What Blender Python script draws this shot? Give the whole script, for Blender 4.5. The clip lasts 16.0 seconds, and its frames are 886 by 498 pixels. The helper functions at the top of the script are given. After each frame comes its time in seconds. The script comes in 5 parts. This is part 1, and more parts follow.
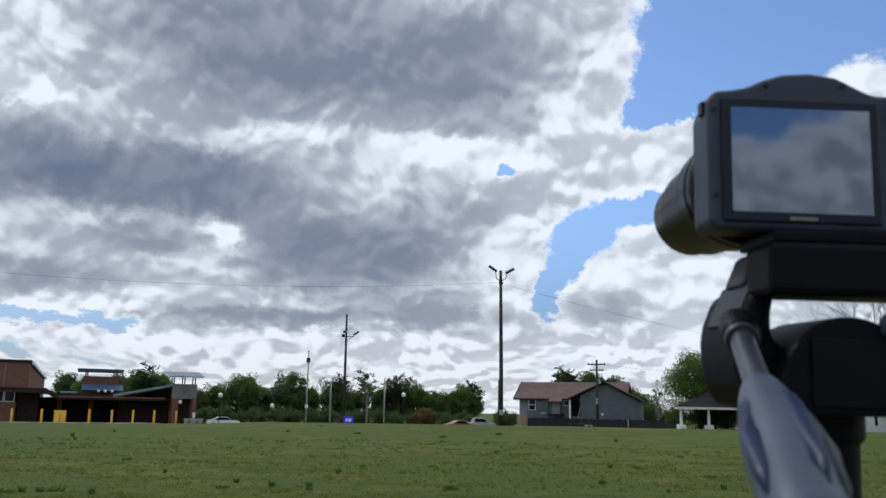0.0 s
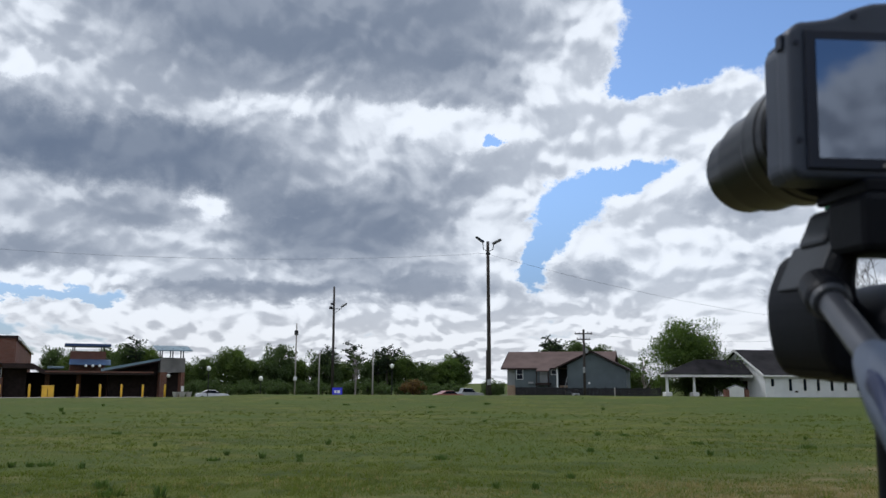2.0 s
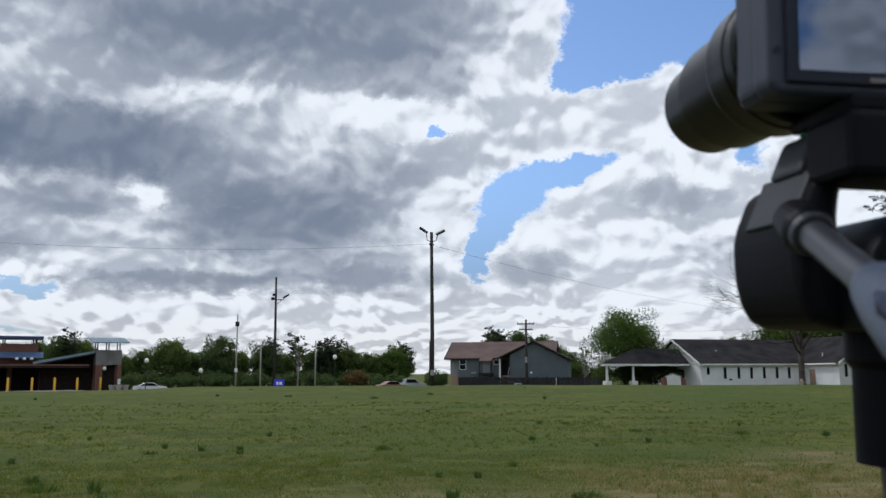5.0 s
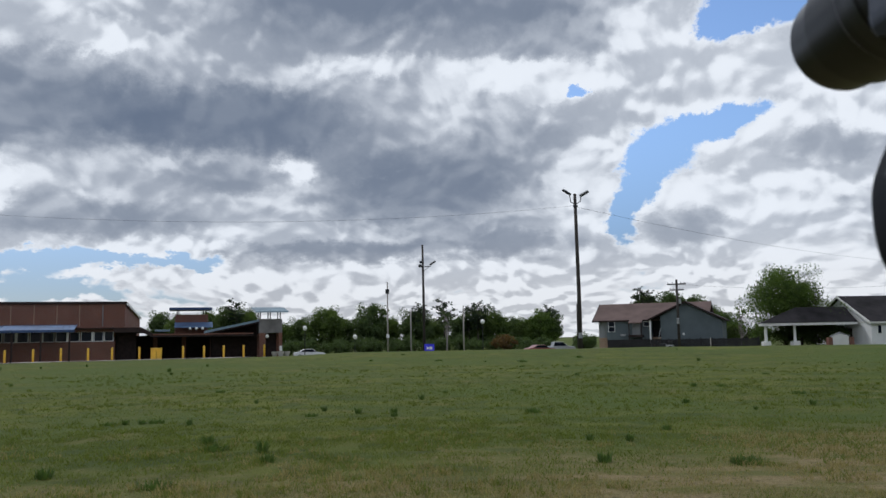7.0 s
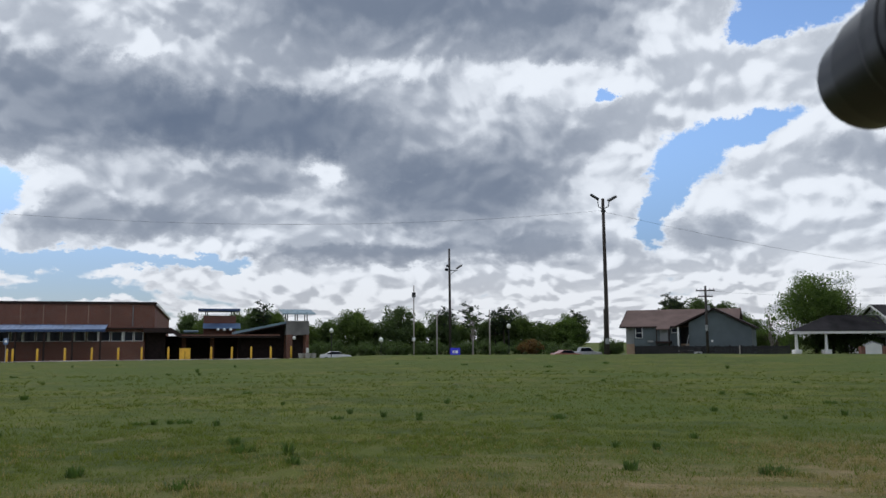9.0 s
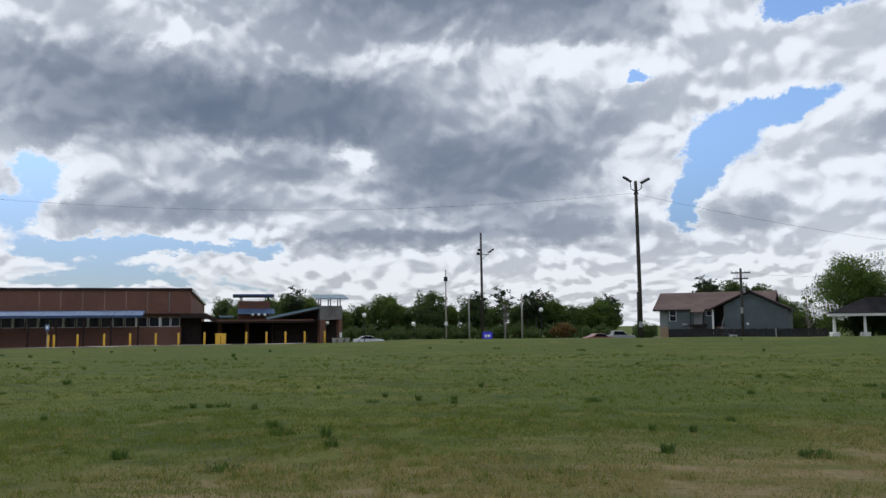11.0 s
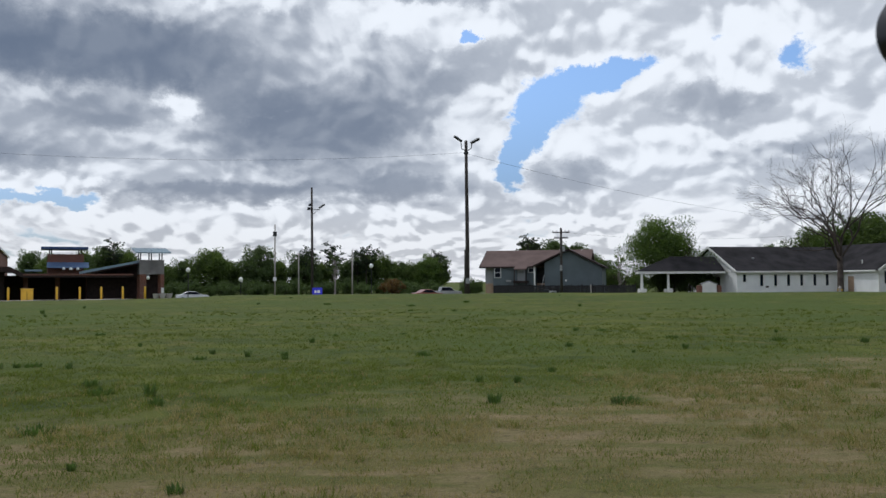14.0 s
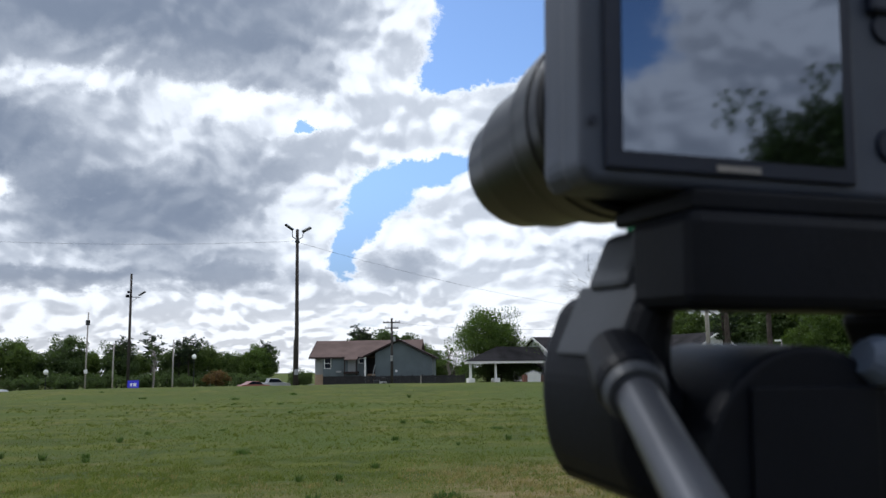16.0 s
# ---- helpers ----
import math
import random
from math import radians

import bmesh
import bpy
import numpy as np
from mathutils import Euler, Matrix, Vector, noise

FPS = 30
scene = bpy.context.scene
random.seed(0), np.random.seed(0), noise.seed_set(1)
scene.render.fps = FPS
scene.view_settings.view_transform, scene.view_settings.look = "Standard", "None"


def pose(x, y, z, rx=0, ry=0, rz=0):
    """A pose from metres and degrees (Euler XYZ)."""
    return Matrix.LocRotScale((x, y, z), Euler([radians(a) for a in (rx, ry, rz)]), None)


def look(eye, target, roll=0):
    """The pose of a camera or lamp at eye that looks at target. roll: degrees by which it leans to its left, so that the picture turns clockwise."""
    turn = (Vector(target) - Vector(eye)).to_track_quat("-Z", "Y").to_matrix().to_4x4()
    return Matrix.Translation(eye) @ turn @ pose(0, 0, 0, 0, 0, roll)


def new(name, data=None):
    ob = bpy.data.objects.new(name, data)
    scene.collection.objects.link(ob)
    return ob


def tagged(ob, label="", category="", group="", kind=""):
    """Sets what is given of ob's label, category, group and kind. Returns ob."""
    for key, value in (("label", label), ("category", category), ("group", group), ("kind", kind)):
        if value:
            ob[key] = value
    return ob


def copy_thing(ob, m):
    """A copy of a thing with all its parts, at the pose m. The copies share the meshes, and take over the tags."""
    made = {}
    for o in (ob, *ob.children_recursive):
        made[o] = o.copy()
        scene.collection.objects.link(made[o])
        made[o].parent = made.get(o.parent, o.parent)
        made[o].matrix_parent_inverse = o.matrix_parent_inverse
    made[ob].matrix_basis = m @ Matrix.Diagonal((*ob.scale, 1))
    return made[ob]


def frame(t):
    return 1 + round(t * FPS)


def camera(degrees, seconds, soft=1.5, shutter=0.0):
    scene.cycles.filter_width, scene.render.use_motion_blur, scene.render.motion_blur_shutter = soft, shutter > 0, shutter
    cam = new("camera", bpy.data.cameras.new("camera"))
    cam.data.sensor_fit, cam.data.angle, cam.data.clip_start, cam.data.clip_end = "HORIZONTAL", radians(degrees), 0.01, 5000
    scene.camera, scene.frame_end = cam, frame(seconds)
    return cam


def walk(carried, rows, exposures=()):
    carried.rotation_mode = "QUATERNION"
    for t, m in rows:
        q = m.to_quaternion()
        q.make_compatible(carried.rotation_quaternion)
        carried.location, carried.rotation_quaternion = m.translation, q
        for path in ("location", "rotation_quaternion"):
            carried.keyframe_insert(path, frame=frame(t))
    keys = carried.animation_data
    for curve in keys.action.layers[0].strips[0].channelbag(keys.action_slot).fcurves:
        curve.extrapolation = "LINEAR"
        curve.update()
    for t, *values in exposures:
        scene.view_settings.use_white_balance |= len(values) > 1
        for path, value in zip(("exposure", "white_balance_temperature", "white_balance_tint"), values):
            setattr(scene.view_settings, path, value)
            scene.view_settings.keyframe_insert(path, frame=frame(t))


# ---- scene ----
FOV = 56.49
cam = camera(FOV, 16.0)
cam.data.dof.use_dof, cam.data.dof.focus_distance, cam.data.dof.aperture_fstop = True, 100.0, 24.0
PATH = [
    (0.0, pose(-0.000, -0.000, 1.600, 101.18, -0.89, -0.00)),
    (0.5, pose(-0.007, -0.010, 1.600, 100.51, -1.50, -0.72)),
    (1.0, pose(-0.024, 0.021, 1.600, 100.03, -0.54, -2.51)),
    (1.5, pose(-0.032, 0.050, 1.604, 99.55, -0.23, -1.86)),
    (2.0, pose(-0.023, 0.043, 1.602, 99.20, -0.22, -0.81)),
    (2.5, pose(0.005, 0.050, 1.601, 99.10, -0.60, -0.22)),
    (3.0, pose(0.022, 0.056, 1.601, 99.08, -0.72, -0.18)),
    (3.5, pose(0.005, 0.073, 1.602, 99.11, -0.36, -1.77)),
    (3.7, pose(-0.006, 0.076, 1.605, 99.06, -0.36, -4.00)),
    (5.8, pose(-0.016, 0.101, 1.580, 97.35, 0.19, -4.74)),
    (6.0, pose(-0.004, 0.102, 1.586, 95.01, 0.04, -1.34)),
    (6.5, pose(0.001, 0.106, 1.596, 95.33, -0.12, 2.90)),
    (7.0, pose(0.003, 0.108, 1.590, 96.20, 1.04, 5.46)),
    (7.5, pose(0.006, 0.120, 1.603, 97.44, 1.13, 6.06)),
    (8.0, pose(-0.009, 0.098, 1.592, 95.84, 0.12, 5.80)),
    (8.5, pose(-0.006, 0.097, 1.598, 96.07, 0.11, 5.90)),
    (9.0, pose(0.004, 0.101, 1.602, 96.48, 0.33, 7.25)),
    (9.2, pose(0.001, 0.083, 1.596, 96.25, 0.56, 7.75)),
    (11.3, pose(-0.045, 0.078, 1.594, 95.01, 0.60, 9.49)),
    (11.5, pose(-0.050, 0.077, 1.594, 94.53, 0.58, 8.86)),
    (12.0, pose(-0.061, 0.076, 1.594, 93.87, 0.83, 8.33)),
    (12.5, pose(-0.072, 0.074, 1.593, 93.14, 0.88, 7.70)),
    (13.0, pose(-0.083, 0.073, 1.593, 93.13, 0.62, 6.09)),
    (13.5, pose(-0.094, 0.072, 1.592, 93.05, 0.08, 4.57)),
    (14.0, pose(-0.105, 0.071, 1.592, 92.26, 0.38, -2.31)),
    (14.5, pose(-0.153, 0.084, 1.612, 94.74, 0.29, -10.55)),
    (15.0, pose(-0.099, 0.156, 1.624, 94.03, -0.02, -15.87)),
    (15.5, pose(-0.024, 0.159, 1.633, 96.39, 0.11, -16.45)),
    (16.0, pose(0.038, 0.174, 1.637, 98.36, 0.77, -13.92)),
]
EXPOSURES = [(0.0, -0.12, 6020, 10), (3.5, -0.08, 6020, 10), (6.5, -0.2, 6080, 10), (12.0, -0.15, 6080, 10), (15.0, -0.1, 6080, 10), (15.5, -0.03, 6020, 10), (16.0, 0.12, 6020, 10)]
walk(cam, PATH, EXPOSURES)

# ---- world: sky with broken cumulus, one soft sun ----
SUN_BEARING, SUN_HEIGHT = -48.0, 52.0
world = bpy.data.worlds.new("sky")
scene.world = world
world.use_nodes = True
WT = world.node_tree
WN, WL = WT.nodes, WT.links


def w_math(op, a, b=None, c=None, clamp=False):
    n = WN.new("ShaderNodeMath")
    n.operation, n.use_clamp = op, clamp
    for k, v in enumerate((a, b, c)):
        if v is None:
            continue
        if isinstance(v, (int, float)):
            n.inputs[k].default_value = v
        else:
            WL.new(v, n.inputs[k])
    return n.outputs[0]


def w_step(v, lo, hi):
    n = WN.new("ShaderNodeMapRange")
    n.interpolation_type = "SMOOTHSTEP"
    WL.new(v, n.inputs["Value"])
    n.inputs["From Min"].default_value, n.inputs["From Max"].default_value = lo, hi
    return n.outputs["Result"]


def w_mix(f, a, b):
    n = WN.new("ShaderNodeMix")
    n.data_type = "RGBA"
    if isinstance(f, (int, float)):
        n.inputs[0].default_value = f
    else:
        WL.new(f, n.inputs[0])
    for k, v in ((6, a), (7, b)):
        if isinstance(v, tuple):
            n.inputs[k].default_value = (*v, 1)
        else:
            WL.new(v, n.inputs[k])
    return n.outputs[2]


def w_noise(vec, scale, detail, rough, dist=0.0):
    n = WN.new("ShaderNodeTexNoise")
    WL.new(vec, n.inputs["Vector"])
    n.inputs["Scale"].default_value, n.inputs["Detail"].default_value = scale, detail
    n.inputs["Roughness"].default_value, n.inputs["Distortion"].default_value = rough, dist
    return w_math("SUBTRACT", n.outputs["Fac"], 0.5)


coord = WN.new("ShaderNodeTexCoord").outputs["Generated"]
split = WN.new("ShaderNodeSeparateXYZ")
WL.new(coord, split.inputs[0])
DX, DY, DZ = split.outputs
AZ = w_math("MULTIPLY", w_math("ARCTAN2", DX, DY), 57.2958)
EL = w_math("MULTIPLY", w_math("ARCSINE", DZ), 57.2958)
# bearing, height, half widths (degrees), weight: gaps of blue, then thick and thin parts of the cloud
GAPS = [(10.2, 12.0, 2.6, 1.8, -1.3), (13.8, 14.1, 2.7, 1.0, -1.2), (8.3, 9.9, 1.7, 1.5, -1.0), (6.8, 7.9, 1.4, 1.7, -1.1), (4.1, 16.6, 1.0, 0.6, -1.2), (26.0, 14.3, 2.1, 1.3, -1.0), (160, 18.5, 12, 5.6, -2.2),
        (19.0, 24.8, 4.8, 4.0, -1.6), (30.0, 26.5, 10.0, 5.6, -1.7), (14.6, 20.0, 1.8, 1.2, -1.0), (16.6, 21.6, 2.4, 1.8, -1.2),
        (-35.6, 9.8, 2.0, 1.4, -1.1), (-37.5, 7.6, 2.0, 1.0, -0.9), (-33.5, 5.6, 4.5, 0.75, -1.1), (-27.0, 5.5, 4.0, 0.65, -1.0), (-21.6, 5.3, 3.0, 0.45, -0.7), (-31.0, 3.4, 9.0, 1.0, -0.75), (20.5, 15.4, 1.2, 0.5, -0.6)]
SHADES = [(-8, 24.8, 17, 4.2, 1.05), (-19.5, 14.9, 9.0, 2.2, 1.1), (-33, 15.2, 9, 3.2, 0.8), (-20.3, 11.2, 4.2, 1.0, 0.4), (-6.6, 10.4, 7.4, 3.2, 0.9), (-11.5, 5.8, 9, 0.8, 0.75), (-1.5, 6.6, 5.5, 0.8, 0.55),
          (-28.5, 8.2, 6.5, 1.2, 0.5), (-14, 15.5, 21, 9, 0.34), (2.5, 20.6, 5, 2.0, 0.45), (11.0, 7.1, 3.0, 1.1, 0.4), (20.5, 11.8, 3.6, 1.2, 0.4), (25, 8.2, 7, 0.8, 0.3), (38, 12.5, 6, 1.6, 0.3), (0.5, 13.6, 3.5, 1.5, 0.3),
          (-15.4, 12.0, 1.5, 1.2, -0.55), (-34.4, 9.9, 1.3, 1.6, -0.5), (-23.1, 6.4, 3.2, 0.6, -0.35), (2.2, 17.4, 4.6, 1.5, -0.5), (-28.6, 19.4, 3.2, 1.0, -0.45), (-9, 18.6, 7, 0.7, -0.3), (25, 17.5, 13, 6, -0.2), (3, 3.6, 12, 1.6, -0.15)]


def blobs(rows, start, az, el, steep=False):
    total = start
    for a0, e0, ra, re, weight in rows:
        p = w_math("DIVIDE", w_math("SUBTRACT", az, a0), ra)
        q = w_math("DIVIDE", w_math("SUBTRACT", el, e0), re)
        d2 = w_math("ADD", w_math("MULTIPLY", p, p), w_math("MULTIPLY", q, q))
        if steep:
            d2 = w_math("MULTIPLY", d2, d2)
        total = w_math("MULTIPLY_ADD", w_math("EXPONENT", w_math("MULTIPLY", d2, -1.0)), weight, total)
    return total


def w_puffs(vec, scale, detail, soft=0.3):
    n = WN.new("ShaderNodeTexVoronoi")
    n.feature, n.voronoi_dimensions = "SMOOTH_F1", "2D"
    WL.new(vec, n.inputs["Vector"])
    n.inputs["Scale"].default_value, n.inputs["Detail"].default_value, n.inputs["Roughness"].default_value = scale, detail, 0.5
    n.inputs["Smoothness"].default_value = soft
    return w_math("SUBTRACT", 0.42, n.outputs["Distance"])


def w_point(x, y):
    v = WN.new("ShaderNodeCombineXYZ")
    WL.new(x, v.inputs[0])
    WL.new(y, v.inputs[1])
    return v.outputs[0]


def w_moved(vec, dx, dy):
    n = WN.new("ShaderNodeVectorMath")
    n.operation = "ADD"
    WL.new(vec, n.inputs[0])
    n.inputs[1].default_value = (dx, dy, 0.0)
    return n.outputs[0]


# a sheet of cloud seen slantwise: everything shrinks in height towards the horizon
UP = w_math("MAXIMUM", EL, 0.0)
PX = w_math("MULTIPLY", AZ, 0.0565)
PY = w_math("MULTIPLY_ADD", w_math("LOGARITHM", w_math("ADD", UP, 1.6), 2.71828), 0.27, w_math("MULTIPLY", UP, 0.052))
flat_point = w_point(PX, PY)
WX, WY = w_noise(flat_point, 2.2, 1, 0.5), w_noise(w_moved(flat_point, 7.3, 2.1), 2.2, 1, 0.5)
SX, SY = w_noise(w_moved(flat_point, 1.7, 5.2), 8.0, 8, 0.68), w_noise(w_moved(flat_point, 4.4, 9.1), 8.0, 8, 0.68)
CV = w_point(w_math("MULTIPLY_ADD", SX, 0.05, w_math("MULTIPLY_ADD", WX, 0.3, PX)), w_math("MULTIPLY_ADD", SY, 0.05, w_math("MULTIPLY_ADD", WY, 0.24, PY)))
AZW = w_math("MULTIPLY_ADD", SX, 4.2, w_math("MULTIPLY_ADD", WX, 3.5, AZ))
ELW = w_math("MULTIPLY_ADD", SY, 3.0, w_math("MULTIPLY_ADD", WY, 1.8, EL))
low = w_step(EL, 1.0, 7.5)
high = w_math("SUBTRACT", 1.0, low)


def billows(dx, dy):
    """Heaped round forms at three sizes, seen at a point moved by dx, dy."""
    p = w_moved(CV, dx, dy)
    h = w_math("MULTIPLY", w_puffs(p, 2.3, 0.0, 0.6), 1.0)
    h = w_math("MULTIPLY_ADD", w_puffs(p, 4.9, 0.0, 0.45), 0.5, h)
    h = w_math("MULTIPLY_ADD", w_puffs(p, 10.5, 0.0, 0.4), w_math("MULTIPLY_ADD", high, 0.3, 0.3), h)
    h = w_math("MULTIPLY_ADD", w_puffs(p, 21.0, 0.0, 0.3), w_math("MULTIPLY_ADD", high, 0.25, 0.1), h)
    return w_math("MULTIPLY_ADD", w_noise(p, 8.0, 6, 0.6), 0.26, h)


heap = billows(0.0, 0.0)
cover = blobs(GAPS, w_math("MULTIPLY_ADD", high, -0.1, 0.74), AZW, ELW)
cover = w_math("MULTIPLY_ADD", heap, w_math("MULTIPLY_ADD", high, 0.7, 0.45), cover)
cover = w_math("MULTIPLY_ADD", w_noise(flat_point, 6.0, 9, 0.68), 0.75, cover)
ALPHA = w_step(cover, 0.0, 0.3)
thick = w_step(cover, 0.0, 0.55)

# light falls from above: the upper flank of each billow is bright, the lower one grey
lit = w_step(w_math("SUBTRACT", heap, billows(-0.018, 0.05)), -0.2, 0.24)
shade = blobs(SHADES, w_math("MULTIPLY_ADD", w_noise(CV, 1.4, 3, 0.5), 0.55, 0.06), AZW, ELW, True)
shade = w_math("MAXIMUM", shade, 0.0)
open_sky = w_math("SUBTRACT", 1.0, w_step(shade, 0.2, 1.0))
depth = w_math("ADD", w_math("MULTIPLY_ADD", open_sky, 0.2, 0.55), w_math("MULTIPLY", high, 0.35))
raw = w_math("MULTIPLY_ADD", w_math("SUBTRACT", 0.56, lit), depth, w_math("MULTIPLY_ADD", shade, 1.2, 0.06))
raw = w_math("MULTIPLY_ADD", w_noise(flat_point, 4.5, 9, 0.66), 0.42, raw)
# a soft floor: even bright cloud keeps some grey
raw = w_math("MULTIPLY_ADD", w_math("SQRT", w_math("MULTIPLY_ADD", raw, raw, 0.022)), 0.5, w_math("MULTIPLY", raw, 0.5))
dim = w_math("MULTIPLY", thick, w_math("SUBTRACT", 1.0, w_math("EXPONENT", w_math("MULTIPLY", w_math("MAXIMUM", raw, 0.0), -1.2))))
CLOUD = w_mix(dim, (0.99, 1.01, 1.03), (0.118, 0.158, 0.232))
CLOUD = w_mix(low, w_mix(0.33, CLOUD, (0.86, 0.8, 0.73)), CLOUD)

nishita = WN.new("ShaderNodeTexSky")
nishita.sky_type, nishita.sun_disc = "NISHITA", False
nishita.sun_elevation, nishita.sun_rotation = radians(SUN_HEIGHT), radians(SUN_BEARING)
blue = WN.new("ShaderNodeMix")
blue.data_type, blue.blend_type = "RGBA", "MULTIPLY"
blue.inputs[0].default_value = 1.0
WL.new(nishita.outputs[0], blue.inputs[6])
WL.new(w_mix(w_step(EL, 3.0, 15.0), (0.06, 0.071, 0.094), (0.128, 0.143, 0.164)), blue.inputs[7])
SKY = w_mix(ALPHA, blue.outputs[2], CLOUD)
WL.new(SKY, WN["Background"].inputs[0])
WN["Background"].inputs[1].default_value = 1.0

sun = new("sun", bpy.data.lights.new("sun", "SUN"))
sun.data.energy, sun.data.angle, sun.data.color = 1.6, radians(6), (1.0, 0.96, 0.9)
a, h = radians(SUN_BEARING), radians(SUN_HEIGHT)
sun.matrix_world = look(Vector((math.sin(a) * math.cos(h), math.cos(a) * math.cos(h), math.sin(h))) * 200, (0, 0, 0))


# ---- materials ----
def paint(name, base, rough=0.7, metal=0.0, vary=0.18, scale=3.0, fine=40.0, bump=0.1, second=None, spec=0.5, random_tint=0.0, coat=0.0):
    """A surface with stains at one scale, grain at another, and a fine relief."""
    m = bpy.data.materials.new(name)
    m.use_nodes = True
    n, l = m.node_tree.nodes, m.node_tree.links
    b = n["Principled BSDF"]
    b.inputs["Roughness"].default_value, b.inputs["Metallic"].default_value = rough, metal
    b.inputs["Specular IOR Level"].default_value, b.inputs["Coat Weight"].default_value = spec, coat
    tc = n.new("ShaderNodeTexCoord")
    big, small = n.new("ShaderNodeTexNoise"), n.new("ShaderNodeTexNoise")
    for t, s, d in ((big, scale, 6), (small, fine, 4)):
        l.new(tc.outputs["Object"], t.inputs["Vector"])
        t.inputs["Scale"].default_value, t.inputs["Detail"].default_value = s, d
    mixed = n.new("ShaderNodeMix")
    mixed.data_type = "RGBA"
    dark = second or tuple(c * (1 - 2 * vary) for c in base)
    mixed.inputs[6].default_value, mixed.inputs[7].default_value = (*base, 1), (*dark, 1)
    ramp = n.new("ShaderNodeMapRange")
    l.new(big.outputs["Fac"], ramp.inputs[0])
    ramp.inputs[1].default_value, ramp.inputs[2].default_value = 0.38, 0.68
    l.new(ramp.outputs[0], mixed.inputs[0])
    grain = n.new("ShaderNodeHueSaturation")
    l.new(mixed.outputs[2], grain.inputs["Color"])
    val = n.new("ShaderNodeMath")
    val.operation = "MULTIPLY_ADD"
    l.new(small.outputs["Fac"], val.inputs[0])
    val.inputs[1].default_value, val.inputs[2].default_value = vary * 1.6, 1 - vary * 0.8
    out = val.outputs[0]
    if random_tint:
        info = n.new("ShaderNodeNewGeometry")
        add = n.new("ShaderNodeMath")
        add.operation = "MULTIPLY_ADD"
        l.new(info.outputs["Random Per Island"], add.inputs[0])
        add.inputs[1].default_value, add.inputs[2].default_value = random_tint, 1 - random_tint / 2
        both = n.new("ShaderNodeMath")
        both.operation = "MULTIPLY"
        l.new(out, both.inputs[0]), l.new(add.outputs[0], both.inputs[1])
        out = both.outputs[0]
    l.new(out, grain.inputs["Value"])
    l.new(grain.outputs[0], b.inputs["Base Color"])
    if bump:
        bp = n.new("ShaderNodeBump")
        bp.inputs["Strength"].default_value, bp.inputs["Distance"].default_value = bump, 0.02
        l.new(small.outputs["Fac"], bp.inputs["Height"])
        l.new(bp.outputs[0], b.inputs["Normal"])
    return m


def brickwork(name, one, two, mortar, scale=1.0):
    m = paint(name, one, 0.85)
    n, l = m.node_tree.nodes, m.node_tree.links
    t = n.new("ShaderNodeTexBrick")
    mp = n.new("ShaderNodeMapping")
    mp.inputs["Rotation"].default_value = (radians(90), 0, 0)
    l.new(n.new("ShaderNodeTexCoord").outputs["Object"], mp.inputs[0])
    l.new(mp.outputs[0], t.inputs["Vector"])
    t.inputs["Scale"].default_value = scale
    t.inputs["Brick Width"].default_value, t.inputs["Row Height"].default_value, t.inputs["Mortar Size"].default_value = 0.22, 0.075, 0.006
    t.inputs["Color1"].default_value, t.inputs["Color2"].default_value, t.inputs["Mortar"].default_value = (*one, 1), (*two, 1), (*mortar, 1)
    big = n.new("ShaderNodeTexNoise")
    big.inputs["Scale"].default_value, big.inputs["Detail"].default_value = 0.35, 5
    l.new(mp.outputs[0], big.inputs["Vector"])
    hs = n.new("ShaderNodeHueSaturation")
    mr = n.new("ShaderNodeMapRange")
    l.new(big.outputs["Fac"], mr.inputs[0])
    mr.inputs[1].default_value, mr.inputs[2].default_value, mr.inputs[3].default_value, mr.inputs[4].default_value = 0.3, 0.7, 0.78, 1.15
    l.new(t.outputs["Color"], hs.inputs["Color"]), l.new(mr.outputs[0], hs.inputs["Value"])
    l.new(hs.outputs[0], n["Principled BSDF"].inputs["Base Color"])
    return m


def foliage(name, base, second):
    m = paint(name, base, 0.6, vary=0.25, scale=0.5, fine=6, bump=0, second=second, spec=0.25, random_tint=0.6)
    b = m.node_tree.nodes["Principled BSDF"]
    b.inputs["Transmission Weight"].default_value = 0.0
    tr, ad = m.node_tree.nodes.new("ShaderNodeBsdfTranslucent"), m.node_tree.nodes.new("ShaderNodeMixShader")
    tr.inputs[0].default_value = (base[0] * 1.5, base[1] * 1.6, base[2], 1)
    ad.inputs[0].default_value = 0.38
    l = m.node_tree.links
    l.new(b.outputs[0], ad.inputs[1]), l.new(tr.outputs[0], ad.inputs[2])
    l.new(ad.outputs[0], m.node_tree.nodes["Material Output"].inputs[0])
    return m


def glowing(name, colour, strength):
    m = paint(name, colour, 0.4)
    b = m.node_tree.nodes["Principled BSDF"]
    b.inputs["Emission Color"].default_value, b.inputs["Emission Strength"].default_value = (*colour, 1), strength
    return m


M_BRICK = brickwork("red_brick", (0.18, 0.068, 0.042), (0.13, 0.048, 0.034), (0.19, 0.15, 0.13))
M_TANBRICK = brickwork("tan_brick", (0.36, 0.24, 0.16), (0.28, 0.18, 0.12), (0.35, 0.3, 0.25))
M_DARKTRIM = paint("dark_brown_metal", (0.036, 0.024, 0.023), 0.8, spec=0.2)
M_BLUEMETAL = paint("blue_metal_roofing", (0.12, 0.2, 0.36), 0.38, 0.2, scale=0.6)
M_PALEMETAL = paint("pale_blue_metal_roofing", (0.2, 0.29, 0.35), 0.4, 0.2, scale=0.6)
M_GREYPANEL = paint("grey_panel", (0.21, 0.2, 0.2), 0.75, scale=0.8)
